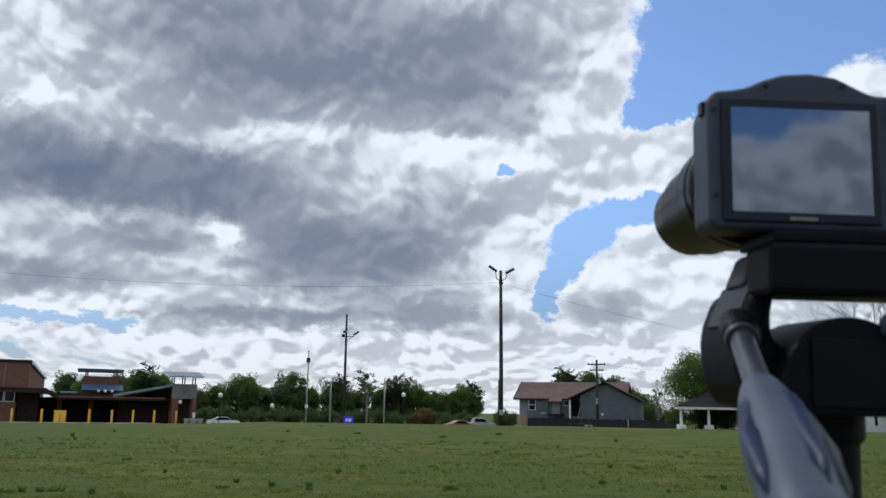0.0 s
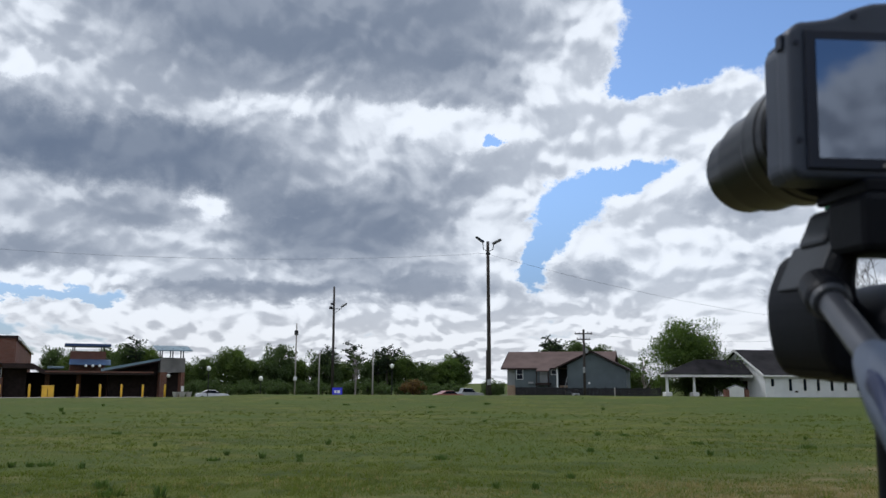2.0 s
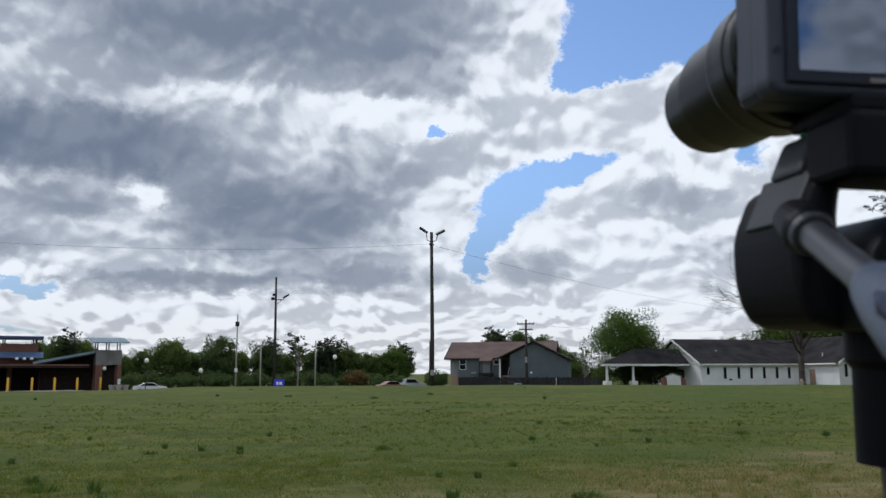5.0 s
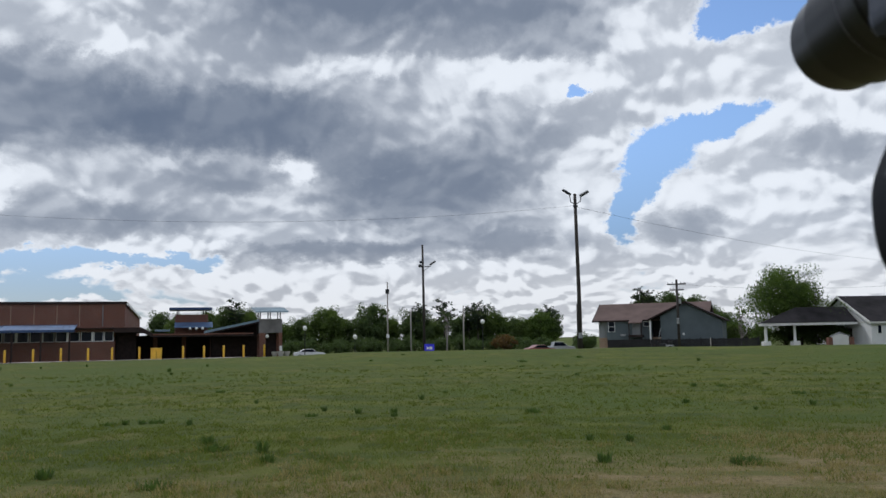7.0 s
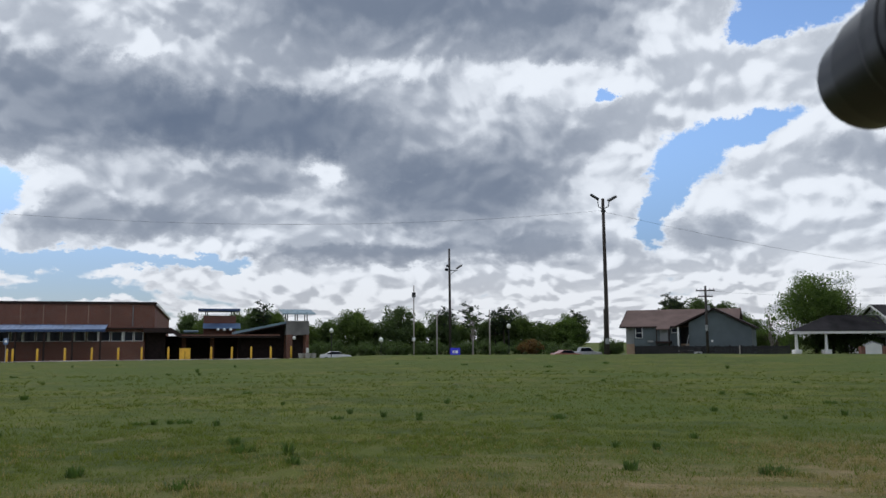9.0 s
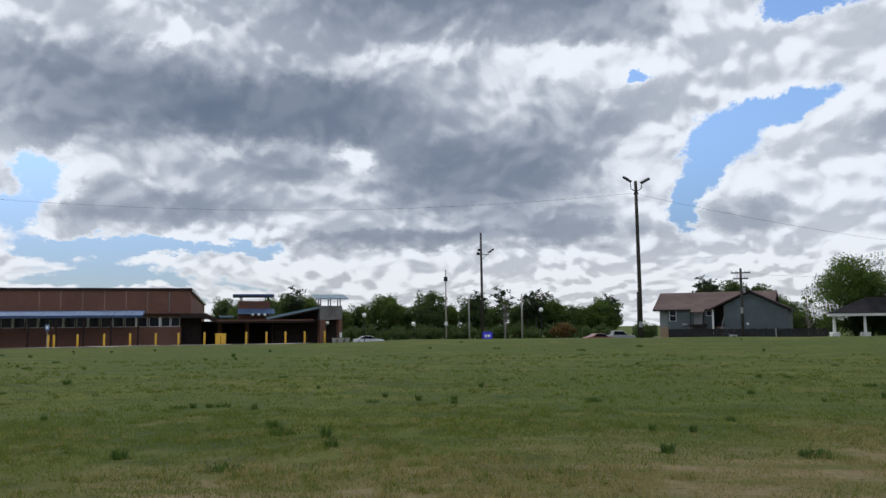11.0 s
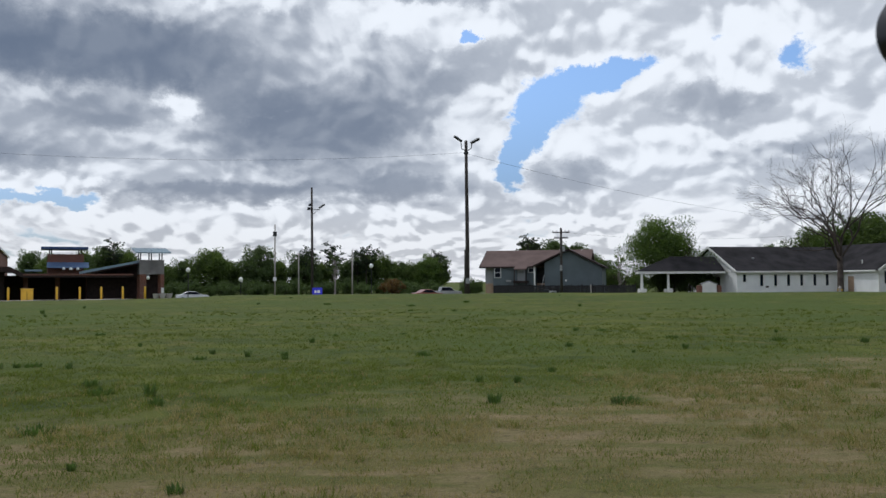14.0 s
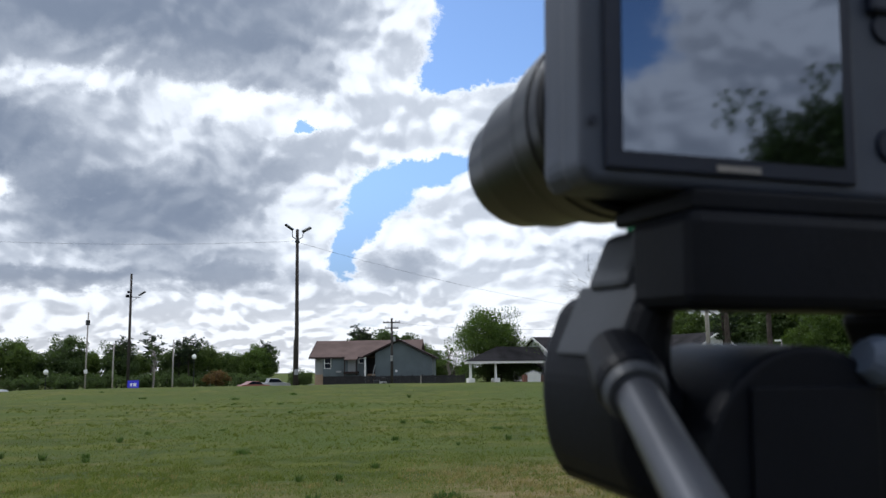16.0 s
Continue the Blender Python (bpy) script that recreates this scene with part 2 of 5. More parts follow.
M_WHITE = paint("white_paint", (0.78, 0.78, 0.77), 0.6, vary=0.06, scale=0.8)
M_SIDING = paint("white_siding", (0.78, 0.79, 0.81), 0.65, vary=0.06, scale=0.5, fine=12)
M_SHINGLE = paint("charcoal_shingles", (0.034, 0.032, 0.035), 1.0, spec=0.1, vary=0.25, scale=0.5, fine=9, bump=0.4)
M_BROWNROOF = paint("brown_shingles", (0.14, 0.1, 0.092), 0.95, spec=0.15, vary=0.15, scale=0.5, fine=9, bump=0.4)
M_BLUESIDING = paint("slate_blue_siding", (0.095, 0.12, 0.135), 0.7, vary=0.1, scale=0.6)
M_GREYSIDING = paint("grey_siding", (0.24, 0.25, 0.26), 0.7, vary=0.1, scale=0.6)
M_GLASS = paint("dark_window_glass", (0.008, 0.012, 0.022), 0.12, spec=0.15, bump=0, vary=0.1)
M_NAVY = paint("navy_metal_trim", (0.03, 0.065, 0.17), 0.45, vary=0.1, scale=0.6)
M_YELLOW = paint("yellow_paint", (0.72, 0.42, 0.03), 0.5, vary=0.12, scale=2)
M_WOODPOLE = paint("weathered_pole_wood", (0.048, 0.04, 0.037), 0.85, vary=0.25, scale=1.2, fine=14, bump=0.4)
M_PALEPOLE = paint("pale_grey_pole", (0.36, 0.33, 0.3), 0.8, vary=0.15, scale=1.0, fine=12)
M_DARKMETAL = paint("dark_metal", (0.03, 0.032, 0.035), 0.45, 0.5)
M_GALV = paint("galvanised_metal", (0.35, 0.36, 0.37), 0.45, 0.7)
M_FENCE = paint("dark_fence_board", (0.02, 0.019, 0.022), 0.85, vary=0.25, scale=1.5)
M_BARK = paint("bark", (0.07, 0.057, 0.05), 0.95, spec=0.15, vary=0.3, scale=1.5, fine=10, bump=0.6)
M_PALEBARK = paint("pale_bark", (0.28, 0.25, 0.22), 0.9, vary=0.3, scale=2, fine=10, bump=0.5)
M_LEAF_A = foliage("leaves_mid_green", (0.078, 0.115, 0.028), (0.048, 0.074, 0.022))
M_LEAF_B = foliage("leaves_spring_green", (0.085, 0.13, 0.028), (0.045, 0.08, 0.02))
M_LEAF_C = foliage("leaves_dark_green", (0.07, 0.104, 0.036), (0.044, 0.068, 0.028))
M_LEAF_R = foliage("leaves_reddish", (0.13, 0.075, 0.03), (0.07, 0.06, 0.025))
M_NEEDLE = foliage("pine_needles", (0.03, 0.048, 0.026), (0.018, 0.03, 0.02))
M_CONCRETE = paint("concrete", (0.42, 0.4, 0.37), 0.85, vary=0.12, scale=0.4)
M_ASPHALT = paint("asphalt", (0.06, 0.06, 0.062), 0.9, vary=0.2, scale=0.5, fine=30)
M_CARWHITE = paint("white_car_paint", (0.75, 0.76, 0.78), 0.25, vary=0.03, coat=0.6, bump=0)
M_CARRED = paint("red_car_paint", (0.3, 0.11, 0.085), 0.3, vary=0.05, coat=0.6, bump=0)
M_CARSILVER = paint("silver_car_paint", (0.45, 0.47, 0.5), 0.3, 0.4, vary=0.05, coat=0.6, bump=0)
M_RUBBER = paint("black_rubber", (0.02, 0.02, 0.021), 0.8)
M_LED = glowing("blue_led_panel", (0.03, 0.03, 0.5), 0.3)
M_LAMPGLASS = paint("white_lamp_glass", (0.85, 0.85, 0.83), 0.3, vary=0.03, bump=0)
M_BODY = paint("graphite_camera_shell", (0.034, 0.043, 0.068), 0.45, 0.0, vary=0.1, scale=30, fine=900, bump=0.03, spec=0.3)
M_BEZEL = paint("navy_black_bezel", (0.007, 0.011, 0.026), 0.4, vary=0.1, scale=30, fine=900, bump=0.02, spec=0.25)
M_LENS = paint("satin_black_barrel", (0.003, 0.0035, 0.006), 0.3, 0.0, vary=0.1, scale=40, fine=600, bump=0.02, spec=0.25)
M_LENSGREY = paint("grey_lens_ring", (0.006, 0.0068, 0.0095), 0.28, 0.0, vary=0.1, scale=40, fine=600, bump=0.02, spec=0.32)
M_SCREEN = paint("glossy_display_glass", (0.15, 0.17, 0.21), 0.04, 1.0, vary=0.02, scale=20, fine=100, bump=0)
M_PLASTIC = paint("black_tripod_plastic", (0.0034, 0.0045, 0.0085), 0.5, vary=0.2, scale=25, fine=700, bump=0.05, spec=0.1)
M_PLASTICGREY = paint("dark_grey_tripod_plastic", (0.034, 0.039, 0.05), 0.5, vary=0.15, scale=25, fine=700, bump=0.05, spec=0.25)
M_ROD = paint("brushed_grey_rod", (0.055, 0.06, 0.075), 0.38, 0.4, vary=0.1, scale=40, fine=500, bump=0.02)
M_GRIP = paint("blue_grey_grip_rubber", (0.06, 0.08, 0.125), 0.45, vary=0.15, scale=30, fine=500, bump=0.04, spec=0.3)
M_GRIPBLUE = paint("dark_blue_grip_insert", (0.008, 0.016, 0.06), 0.45, vary=0.15, scale=30, fine=500, bump=0.04, spec=0.3)
M_LEVEL = paint("green_level_fluid", (0.05, 0.35, 0.18), 0.15, bump=0, scale=50)


# ---- mesh helpers ----
def part(name, bm, material, parent=None, label="", smooth=False, at=None):
    me = bpy.data.meshes.new(name)
    bmesh.ops.recalc_face_normals(bm, faces=bm.faces)
    bm.to_mesh(me)
    bm.free()
    me.materials.append(material)
    if smooth:
        for p in me.polygons:
            p.use_smooth = True
    ob = new(name, me)
    if at is not None:
        ob.matrix_basis = at
    if parent is not None:
        ob.parent = parent
    return tagged(ob, label)


def thing(name, m, label, category, group="", kind=""):
    ob = new(name)
    ob.empty_display_size = 0.2
    ob.matrix_basis = m
    return tagged(ob, label, category, group, kind)


def box(x0, x1, y0, y1, z0, z1, bevel=0.0, bm=None, seg=2):
    b = bmesh.new()
    bmesh.ops.create_cube(b, size=1, matrix=Matrix.Translation(((x0 + x1) / 2, (y0 + y1) / 2, (z0 + z1) / 2)) @ Matrix.Diagonal((abs(x1 - x0), abs(y1 - y0), abs(z1 - z0), 1)))
    if bevel:
        bmesh.ops.bevel(b, geom=b.edges[:], offset=bevel, segments=seg, profile=0.5, affect="EDGES")
    return joined(bm, b)


def joined(bm, b):
    if bm is None:
        return b
    me = bpy.data.meshes.new("scratch")
    b.to_mesh(me)
    bm.from_mesh(me)
    b.free()
    bpy.data.meshes.remove(me)
    return bm


def prism(points, depth0, depth1, axis, bevel=0.0, bm=None, seg=2):
    """A flat outline pushed along an axis. axis x: points are (y, z); y: (x, z); z: (x, y)."""
    b = bmesh.new()
    put = {"x": lambda p, d: (d, p[0], p[1]), "y": lambda p, d: (p[0], d, p[1]), "z": lambda p, d: (p[0], p[1], d)}[axis]
    lo = [b.verts.new(put(p, depth0)) for p in points]
    hi = [b.verts.new(put(p, depth1)) for p in points]
    b.faces.new(lo), b.faces.new(hi[::-1])
    for i in range(len(points)):
        j = (i + 1) % len(points)
        b.faces.new((lo[i], hi[i], hi[j], lo[j]))
    bmesh.ops.recalc_face_normals(b, faces=b.faces)
    if bevel:
        bmesh.ops.bevel(b, geom=b.edges[:], offset=bevel, segments=seg, profile=0.5, affect="EDGES")
    return joined(bm, b)


def tube(stations, n=16, bm=None, caps=True):
    """A round bar through stations (point, radius)."""
    b = bm if bm is not None else bmesh.new()
    rings = []
    for i, (p, r) in enumerate(stations):
        p = Vector(p)
        q0, q1 = Vector(stations[max(i - 1, 0)][0]), Vector(stations[min(i + 1, len(stations) - 1)][0])
        t = (q1 - q0)
        t = t.normalized() if t.length > 1e-9 else Vector((0, 0, 1))
        s = t.cross(Vector((0.31, 0.95, 0.02)) if abs(t.y) < 0.9 else Vector((1, 0, 0.1))).normalized()
        u = t.cross(s)
        rings.append([b.verts.new(p + (s * math.cos(k * math.tau / n) + u * math.sin(k * math.tau / n)) * r) for k in range(n)])
    for a, c in zip(rings, rings[1:]):
        for k in range(n):
            b.faces.new((a[k], a[(k + 1) % n], c[(k + 1) % n], c[k]))
    if caps:
        b.faces.new(rings[0][::-1]), b.faces.new(rings[-1])
    return b


def ball(centre, rx, ry, rz, bm=None, u=16, v=10):
    b = bmesh.new()
    bmesh.ops.create_uvsphere(b, u_segments=u, v_segments=v, radius=1, matrix=Matrix.Translation(centre) @ Matrix.Diagonal((rx, ry, rz, 1)))
    return joined(bm, b)


def bearing(b, r, z=0.0, turn=None):
    a = radians(b)
    return pose(math.sin(a) * r, math.cos(a) * r, z, 0, 0, -b if turn is None else turn)


def in_frame(b, u, v, z=0.0):
    """The pose at u along and v before a facade that stands square to the bearing b."""
    a = radians(b)
    return pose(math.cos(a) * u + math.sin(a) * v, -math.sin(a) * u + math.cos(a) * v, z, 0, 0, -b)


def smooth01(x, lo, hi):
    t = min(max((x - lo) / (hi - lo), 0.0), 1.0)
    return t * t * (3 - 2 * t)


def level(x, y):
    """Height of the ground: a field that swells to a low crest and falls away to lots and lawns beyond it."""
    r, az = math.hypot(x, y), math.degrees(math.atan2(x, y))
    crest = 0.17 + 0.33 * smooth01(az, -19, -11) + 0.05 * noise.noise((az * 0.16, 2.0, 0.0)) + 0.03 * noise.noise((az * 0.6, 5.0, 0.0))
    z = crest * math.exp(-((r - 73) / 17) ** 2) - 0.35 * smooth01(r, 80, 108)
    lot = smooth01(az, -17.5, -16) * (1 - smooth01(az, 3.2, 5)) * smooth01(r, 96, 108)
    z -= 0.6 * lot
    return z + 0.04 * noise.noise((x * 0.25, y * 0.25, 3.0)) * smooth01(r, 2, 8)


def foot(m):
    """The pose m, set down on the ground."""
    m = m.copy()
    m.translation.z = level(m.translation.x, m.translation.y) - 0.02
    return m


# ---- ground ----
def ground_material():
    m = bpy.data.materials.new("field_grass")
    m.use_nodes = True
    n, l = m.node_tree.nodes, m.node_tree.links
    b = n["Principled BSDF"]
    b.inputs["Roughness"].default_value, b.inputs["Specular IOR Level"].default_value = 0.95, 0.15
    tc = n.new("ShaderNodeTexCoord")
    sp = n.new("ShaderNodeSeparateXYZ")
    l.new(tc.outputs["Object"], sp.inputs[0])

    def tex(scale, detail=6, rough=0.6):
        t = n.new("ShaderNodeTexNoise")
        l.new(tc.outputs["Object"], t.inputs["Vector"])
        t.inputs["Scale"].default_value, t.inputs["Detail"].default_value, t.inputs["Roughness"].default_value = scale, detail, rough
        return t.outputs["Fac"]

    def calc(op, a, c=None, d=None):
        q = n.new("ShaderNodeMath")
        q.operation = op
        for k, v in enumerate((a, c, d)):
            if v is None:
                continue
            if isinstance(v, (int, float)):
                q.inputs[k].default_value = v
            else:
                l.new(v, q.inputs[k])
        return q.outputs[0]

    def ramp(v, lo, hi):
        q = n.new("ShaderNodeMapRange")
        q.interpolation_type = "SMOOTHSTEP"
        l.new(v, q.inputs[0])
        q.inputs[1].default_value, q.inputs[2].default_value = lo, hi
        return q.outputs[0]

    def mixc(f, a, c):
        q = n.new("ShaderNodeMix")
        q.data_type = "RGBA"
        l.new(f, q.inputs[0])
        for k, v in ((6, a), (7, c)):
            if isinstance(v, tuple):
                q.inputs[k].default_value = (*v, 1)
            else:
                l.new(v, q.inputs[k])
        return q.outputs[2]

    # swaths left by the mower lie across the view
    lane = n.new("ShaderNodeMapping")
    lane.inputs["Rotation"].default_value, lane.inputs["Scale"].default_value = (0, 0, radians(12)), (0.16, 0.6, 1.0)
    l.new(tc.outputs["Object"], lane.inputs[0])
    swath = n.new("ShaderNodeTexNoise")
    l.new(lane.outputs[0], swath.inputs["Vector"])
    swath.inputs["Scale"].default_value, swath.inputs["Detail"].default_value, swath.inputs["Roughness"].default_value = 1.0, 6, 0.62
    green = mixc(ramp(tex(0.22), 0.35, 0.65), (0.116, 0.13, 0.022), (0.08, 0.1, 0.018))
    green = mixc(ramp(swath.outputs["Fac"], 0.46, 0.66), green, (0.056, 0.08, 0.015))
    # darker blotches paint the shade between tufts into the grass colour
    green = mixc(ramp(tex(1.3), 0.47, 0.66), green, (0.046, 0.066, 0.014))
    green = mixc(ramp(tex(0.6, 8), 0.52, 0.72), green, (0.135, 0.126, 0.04))
    green = mixc(ramp(tex(0.07, 3), 0.45, 0.62), green, (0.068, 0.096, 0.018))
    # dead stalks lie in rows, with green and bare soil between them
    row = n.new("ShaderNodeMapping")
    row.inputs["Rotation"].default_value, row.inputs["Scale"].default_value = (0, 0, radians(-24)), (0.5, 2.0, 1.0)
    l.new(tc.outputs["Object"], row.inputs[0])
    rows = n.new("ShaderNodeTexNoise")
    l.new(row.outputs[0], rows.inputs["Vector"])
    rows.inputs["Scale"].default_value, rows.inputs["Detail"].default_value, rows.inputs["Roughness"].default_value = 1.1, 7, 0.65
    dry = mixc(ramp(rows.outputs["Fac"], 0.4, 0.6), (0.24, 0.185, 0.098), (0.13, 0.132, 0.04))
    dry = mixc(ramp(tex(0.9, 6), 0.5, 0.68), dry, (0.165, 0.145, 0.056))
    dry = mixc(ramp(tex(5.0, 6, 0.7), 0.55, 0.7), dry, (0.075, 0.068, 0.03))
    dry = mixc(ramp(tex(18.0, 4), 0.52, 0.7), dry, (0.135, 0.115, 0.052))
    # the mown, dried strip runs slantwise over the near ground
    edge = calc("SUBTRACT", calc("MULTIPLY_ADD", sp.outputs[0], 0.55, 12.0), sp.outputs[1])
    edge = calc("ADD", edge, calc("MULTIPLY", calc("SUBTRACT", tex(0.3), 0.5), 11.0))
    cover = calc("MULTIPLY", ramp(edge, -1.5, 3.5), ramp(tex(0.55, 5), 0.2, 0.5))
    colour = mixc(cover, green, dry)
    hs = n.new("ShaderNodeHueSaturation")
    l.new(colour, hs.inputs["Color"])
    l.new(calc("MULTIPLY_ADD", tex(30.0, 5, 0.7), 1.06, 0.41), hs.inputs["Value"])
    l.new(hs.outputs[0], b.inputs["Base Color"])
    bp = n.new("ShaderNodeBump")
    bp.inputs["Strength"].default_value, bp.inputs["Distance"].default_value = 0.9, 0.06
    l.new(calc("ADD", tex(14.0, 8, 0.7), calc("MULTIPLY", tex(2.5, 4), 0.8)), bp.inputs["Height"])
    l.new(bp.outputs[0], b.inputs["Normal"])
    return m


def ground_mesh():
    radii = [0] + [0.5 * 1.045 ** i for i in range(1, 190) if 0.5 * 1.045 ** i < 1900] + [2400]
    steps = 180
    verts = [(0, 0, level(0, 0))]
    for r in radii[1:]:
        for k in range(steps):
            a = k * math.tau / steps
            x, y = r * math.sin(a), r * math.cos(a)
            verts.append((x, y, level(x, y)))
    faces = [(0, 1 + (k + 1) % steps, 1 + k) for k in range(steps)]
    for i in range(len(radii) - 2):
        o0, o1 = 1 + i * steps, 1 + (i + 1) * steps
        faces += [(o0 + k, o0 + (k + 1) % steps, o1 + (k + 1) % steps, o1 + k) for k in range(steps)]
    me = bpy.data.meshes.new("ground")
    me.from_pydata(verts, [], faces)
    me.materials.append(ground_material())
    for p in me.polygons:
        p.use_smooth = True
    ob = new("ground", me)
    return tagged(ob, "rough mown grass field with a dried brown strip", "ground", kind="structure")


ground_mesh()


def strip(name, b, u0, u1, v0, v1, lift, material, label, category):
    """A paved sheet laid over the ground, following it."""
    nu, nv = max(2, int((u1 - u0) / 2)), max(2, int((v1 - v0) / 2))
    verts, faces = [], []
    for i in range(nu + 1):
        for j in range(nv + 1):
            p = in_frame(b, u0 + (u1 - u0) * i / nu, v0 + (v1 - v0) * j / nv).translation
            verts.append((p.x, p.y, level(p.x, p.y) + lift))
    for i in range(nu):
        for j in range(nv):
            q = i * (nv + 1) + j
            faces.append((q, q + nv + 1, q + nv + 2, q + 1))
    me = bpy.data.meshes.new(name)
    me.from_pydata(verts, [], faces)
    me.materials.append(material)
    return tagged(new(name, me), label, category, kind="structure")


strip("pavement", -24, -48, 8, 79.0, 86, 0.05, M_CONCRETE, "pale concrete walk before the brick building", "pavement")
strip("road", -6, -22, 26, 112, 134, 0.06, M_ASPHALT, "grey asphalt parking lot beyond the crest", "road")


# ---- brick school building ----
B = -24


def window_unit(parent, x0, x1, y, z0, z1, bars=1, frame_mat=None, rows=1, name="window"):
    """A window set in a wall that faces -y: frame, panes and bars."""
    f = 0.06
    w = part(name, box(x0 - f, x1 + f, y - 0.05, y + 0.06, z1, z1 + f), frame_mat or M_WHITE, parent)
    part("frame", box(x0 - f, x0, y - 0.05, y + 0.06, z0, z1), frame_mat or M_WHITE, w)
    part("frame", box(x1, x1 + f, y - 0.05, y + 0.06, z0, z1), frame_mat or M_WHITE, w)
    part("sill", box(x0 - f, x1 + f, y - 0.09, y + 0.06, z0 - f, z0), frame_mat or M_WHITE, w)
    part("pane", box(x0, x1, y - 0.01, y + 0.01, z0, z1), M_GLASS, w)
    for k in range(1, bars):
        x = x0 + (x1 - x0) * k / bars
        part("bar", box(x - 0.03, x + 0.03, y - 0.04, y + 0.03, z0, z1), frame_mat or M_WHITE, w)
    for k in range(1, rows):
        z = z0 + (z1 - z0) * k / rows
        part("bar", box(x0, x1, y - 0.04, y + 0.03, z - 0.03, z + 0.03), frame_mat or M_WHITE, w)
    return w


def school():
    s = thing("school_building", in_frame(B, 0, 100), "long red brick school building with blue metal canopies", "building")
    lo = -1.6
    part("gym_wall", box(-55, -4.25, 0.4, 58, lo, 6.15), M_BRICK, s, "tall plain red brick wall")
    part("parapet", box(-55.2, -4.1, 0.2, 58.2, 6.15, 6.42, 0.03), M_DARKTRIM, s, "dark metal parapet cap")
    part("coping", box(-4.1, -3.95, 0.25, 58, 5.98, 6.3), M_WHITE, s, "pale metal edge strip")
    for u in (-20.4, -18.2, -15.9, -13.6, -11.3, -9.0):
        part("control_joint", box(u - 0.035, u + 0.035, 0.385, 0.41, 3.6, 6.1), M_TANBRICK, s)
    part("downspout", tube([((-6.6, 0.3, 3.3), 0.07), ((-6.6, 0.3, 6.0), 0.07)], 8), M_GREYPANEL, s)
    # low classroom wing
    part("wing_wall", box(-55, -5.2, -0.9, 0.36, lo, 1.95), M_BRICK, s, "low red brick wall")
    part("lintel_band", box(-55, -5.2, -0.9, 0.36, 3.02, 3.3), M_BRICK, s)
    part("wing_roof", box(-55, -5.25, -1.3, 0.38, 3.3, 3.46, 0.02), M_DARKTRIM, s)
    for u in (-8.6, -7.0):
        part("wing_parapet", box(u, u + 1.5, -1.1, 0.3, 3.46, 3.62), M_BRICK, s)
    u = -8.15
    k = 0
    while u > -54:
        if k % 2 == 0:
            part("pier", box(u + 0.54, u + 0.7, -0.86, 0.3, 1.95, 3.02), M_WHITE, s)
        window_unit(s, u - 0.5, u + 0.5, -0.55, 2.02, 3.0, 1)
        u -= 1.27
        k += 1
    for u in (-6.9, -5.85):
        window_unit(s, u - 0.42, u + 0.42, -0.55, 2.02, 3.0, 1)
    # dark panel added over the brick in place of the porch roof's shade
    part("entry_shade_panel", box(-5.18, -3.0, 0.2, 0.385, lo, 2.9), M_DARKTRIM, s, "dark panel standing in for the porch shade")
    # covered walk
    can = part("canopy", prism([(-4.4, 3.12), (-1.1, 3.72), (-1.1, 3.82), (-4.4, 3.22)], -55, -9.07, "x"), M_BLUEMETAL, s, "blue standing-seam metal canopy")
    part("fascia", box(-55, -9.0, -4.46, -4.4, 2.98, 3.24), M_NAVY, can)
    u = -9.1
    while u > -54:
        part("seam", prism([(-4.42, 3.22), (-1.1, 3.82), (-1.1, 3.87), (-4.42, 3.27)], u - 0.025, u + 0.025, "x"), M_BLUEMETAL, can)
        u -= 0.6
    u = -9.5
    while u > -54:
        part("post", box(u - 0.09, u + 0.09, -4.3, -4.1, lo, 3.1, 0.01), M_DARKTRIM, s)
        u -= 2.75
    # deep entrance porch
    part("porch_roof", prism([(-5.2, 3.42), (-2.4, 3.42), (-1.2, 2.75), (9.6, 2.6), (9.6, 2.3), (-1.3, 2.33), (-2.4, 2.9), (-5.2, 2.9)], -3.2, 8.2, "y"), M_DARKTRIM, s, "dark low porch roof with a kinked fascia")
    part("porch_edge", box(-1.2, 9.6, -3.26, -3.2, 2.52, 2.66), M_BRICK, s)
    part("porch_back", box(-4.2, 10.4, 8.2, 8.6, lo, 2.6), M_DARKTRIM, s)
    part("porch_side", box(-4.24, -3.9, 0.42, 8.2, lo, 2.9), M_DARKTRIM, s)
    for u in (-1.0, 2.2, 5.4, 8.6):
        part("pillar", box(u - 0.25, u + 0.25, 2.4, 2.9, lo, 2.4), M_BRICK, s)
    part("skylight", box(-1.1, 0.62, 4, 5.2, 3.0, 3.24, 0.05), M_PALEMETAL, s)
    # raised clerestory behind the porch
    cl = part("clerestory", box(1.27, 5.35, 12, 15, lo, 5.27), M_BRICK, s, "raised brick clerestory")
    part("clerestory_roof", box(0.56, 5.84, 11.2, 15.6, 5.85, 6.17, 0.03), M_NAVY, cl, "flat blue metal roof on posts")
    for u in (1.5, 1.72, 4.75, 5.1):
        part("roof_post", box(u - 0.07, u + 0.07, 12.1, 12.25, 5.27, 5.86), M_DARKTRIM, cl)
    part("awning", prism([(10.6, 3.55), (12.0, 4.2), (12.0, 4.28), (10.6, 3.63)], 1.2, 5.9, "x"), M_BLUEMETAL, cl, "sloped blue metal awning")
    for u in (3.06, 3.84, 4.62):
        part("flood_lamp", tube([((u, 10.3, 3.62), 0.12), ((u, 10.28, 3.4), 0.2), ((u, 10.28, 3.3), 0.12)], 10), M_LAMPGLASS, cl)
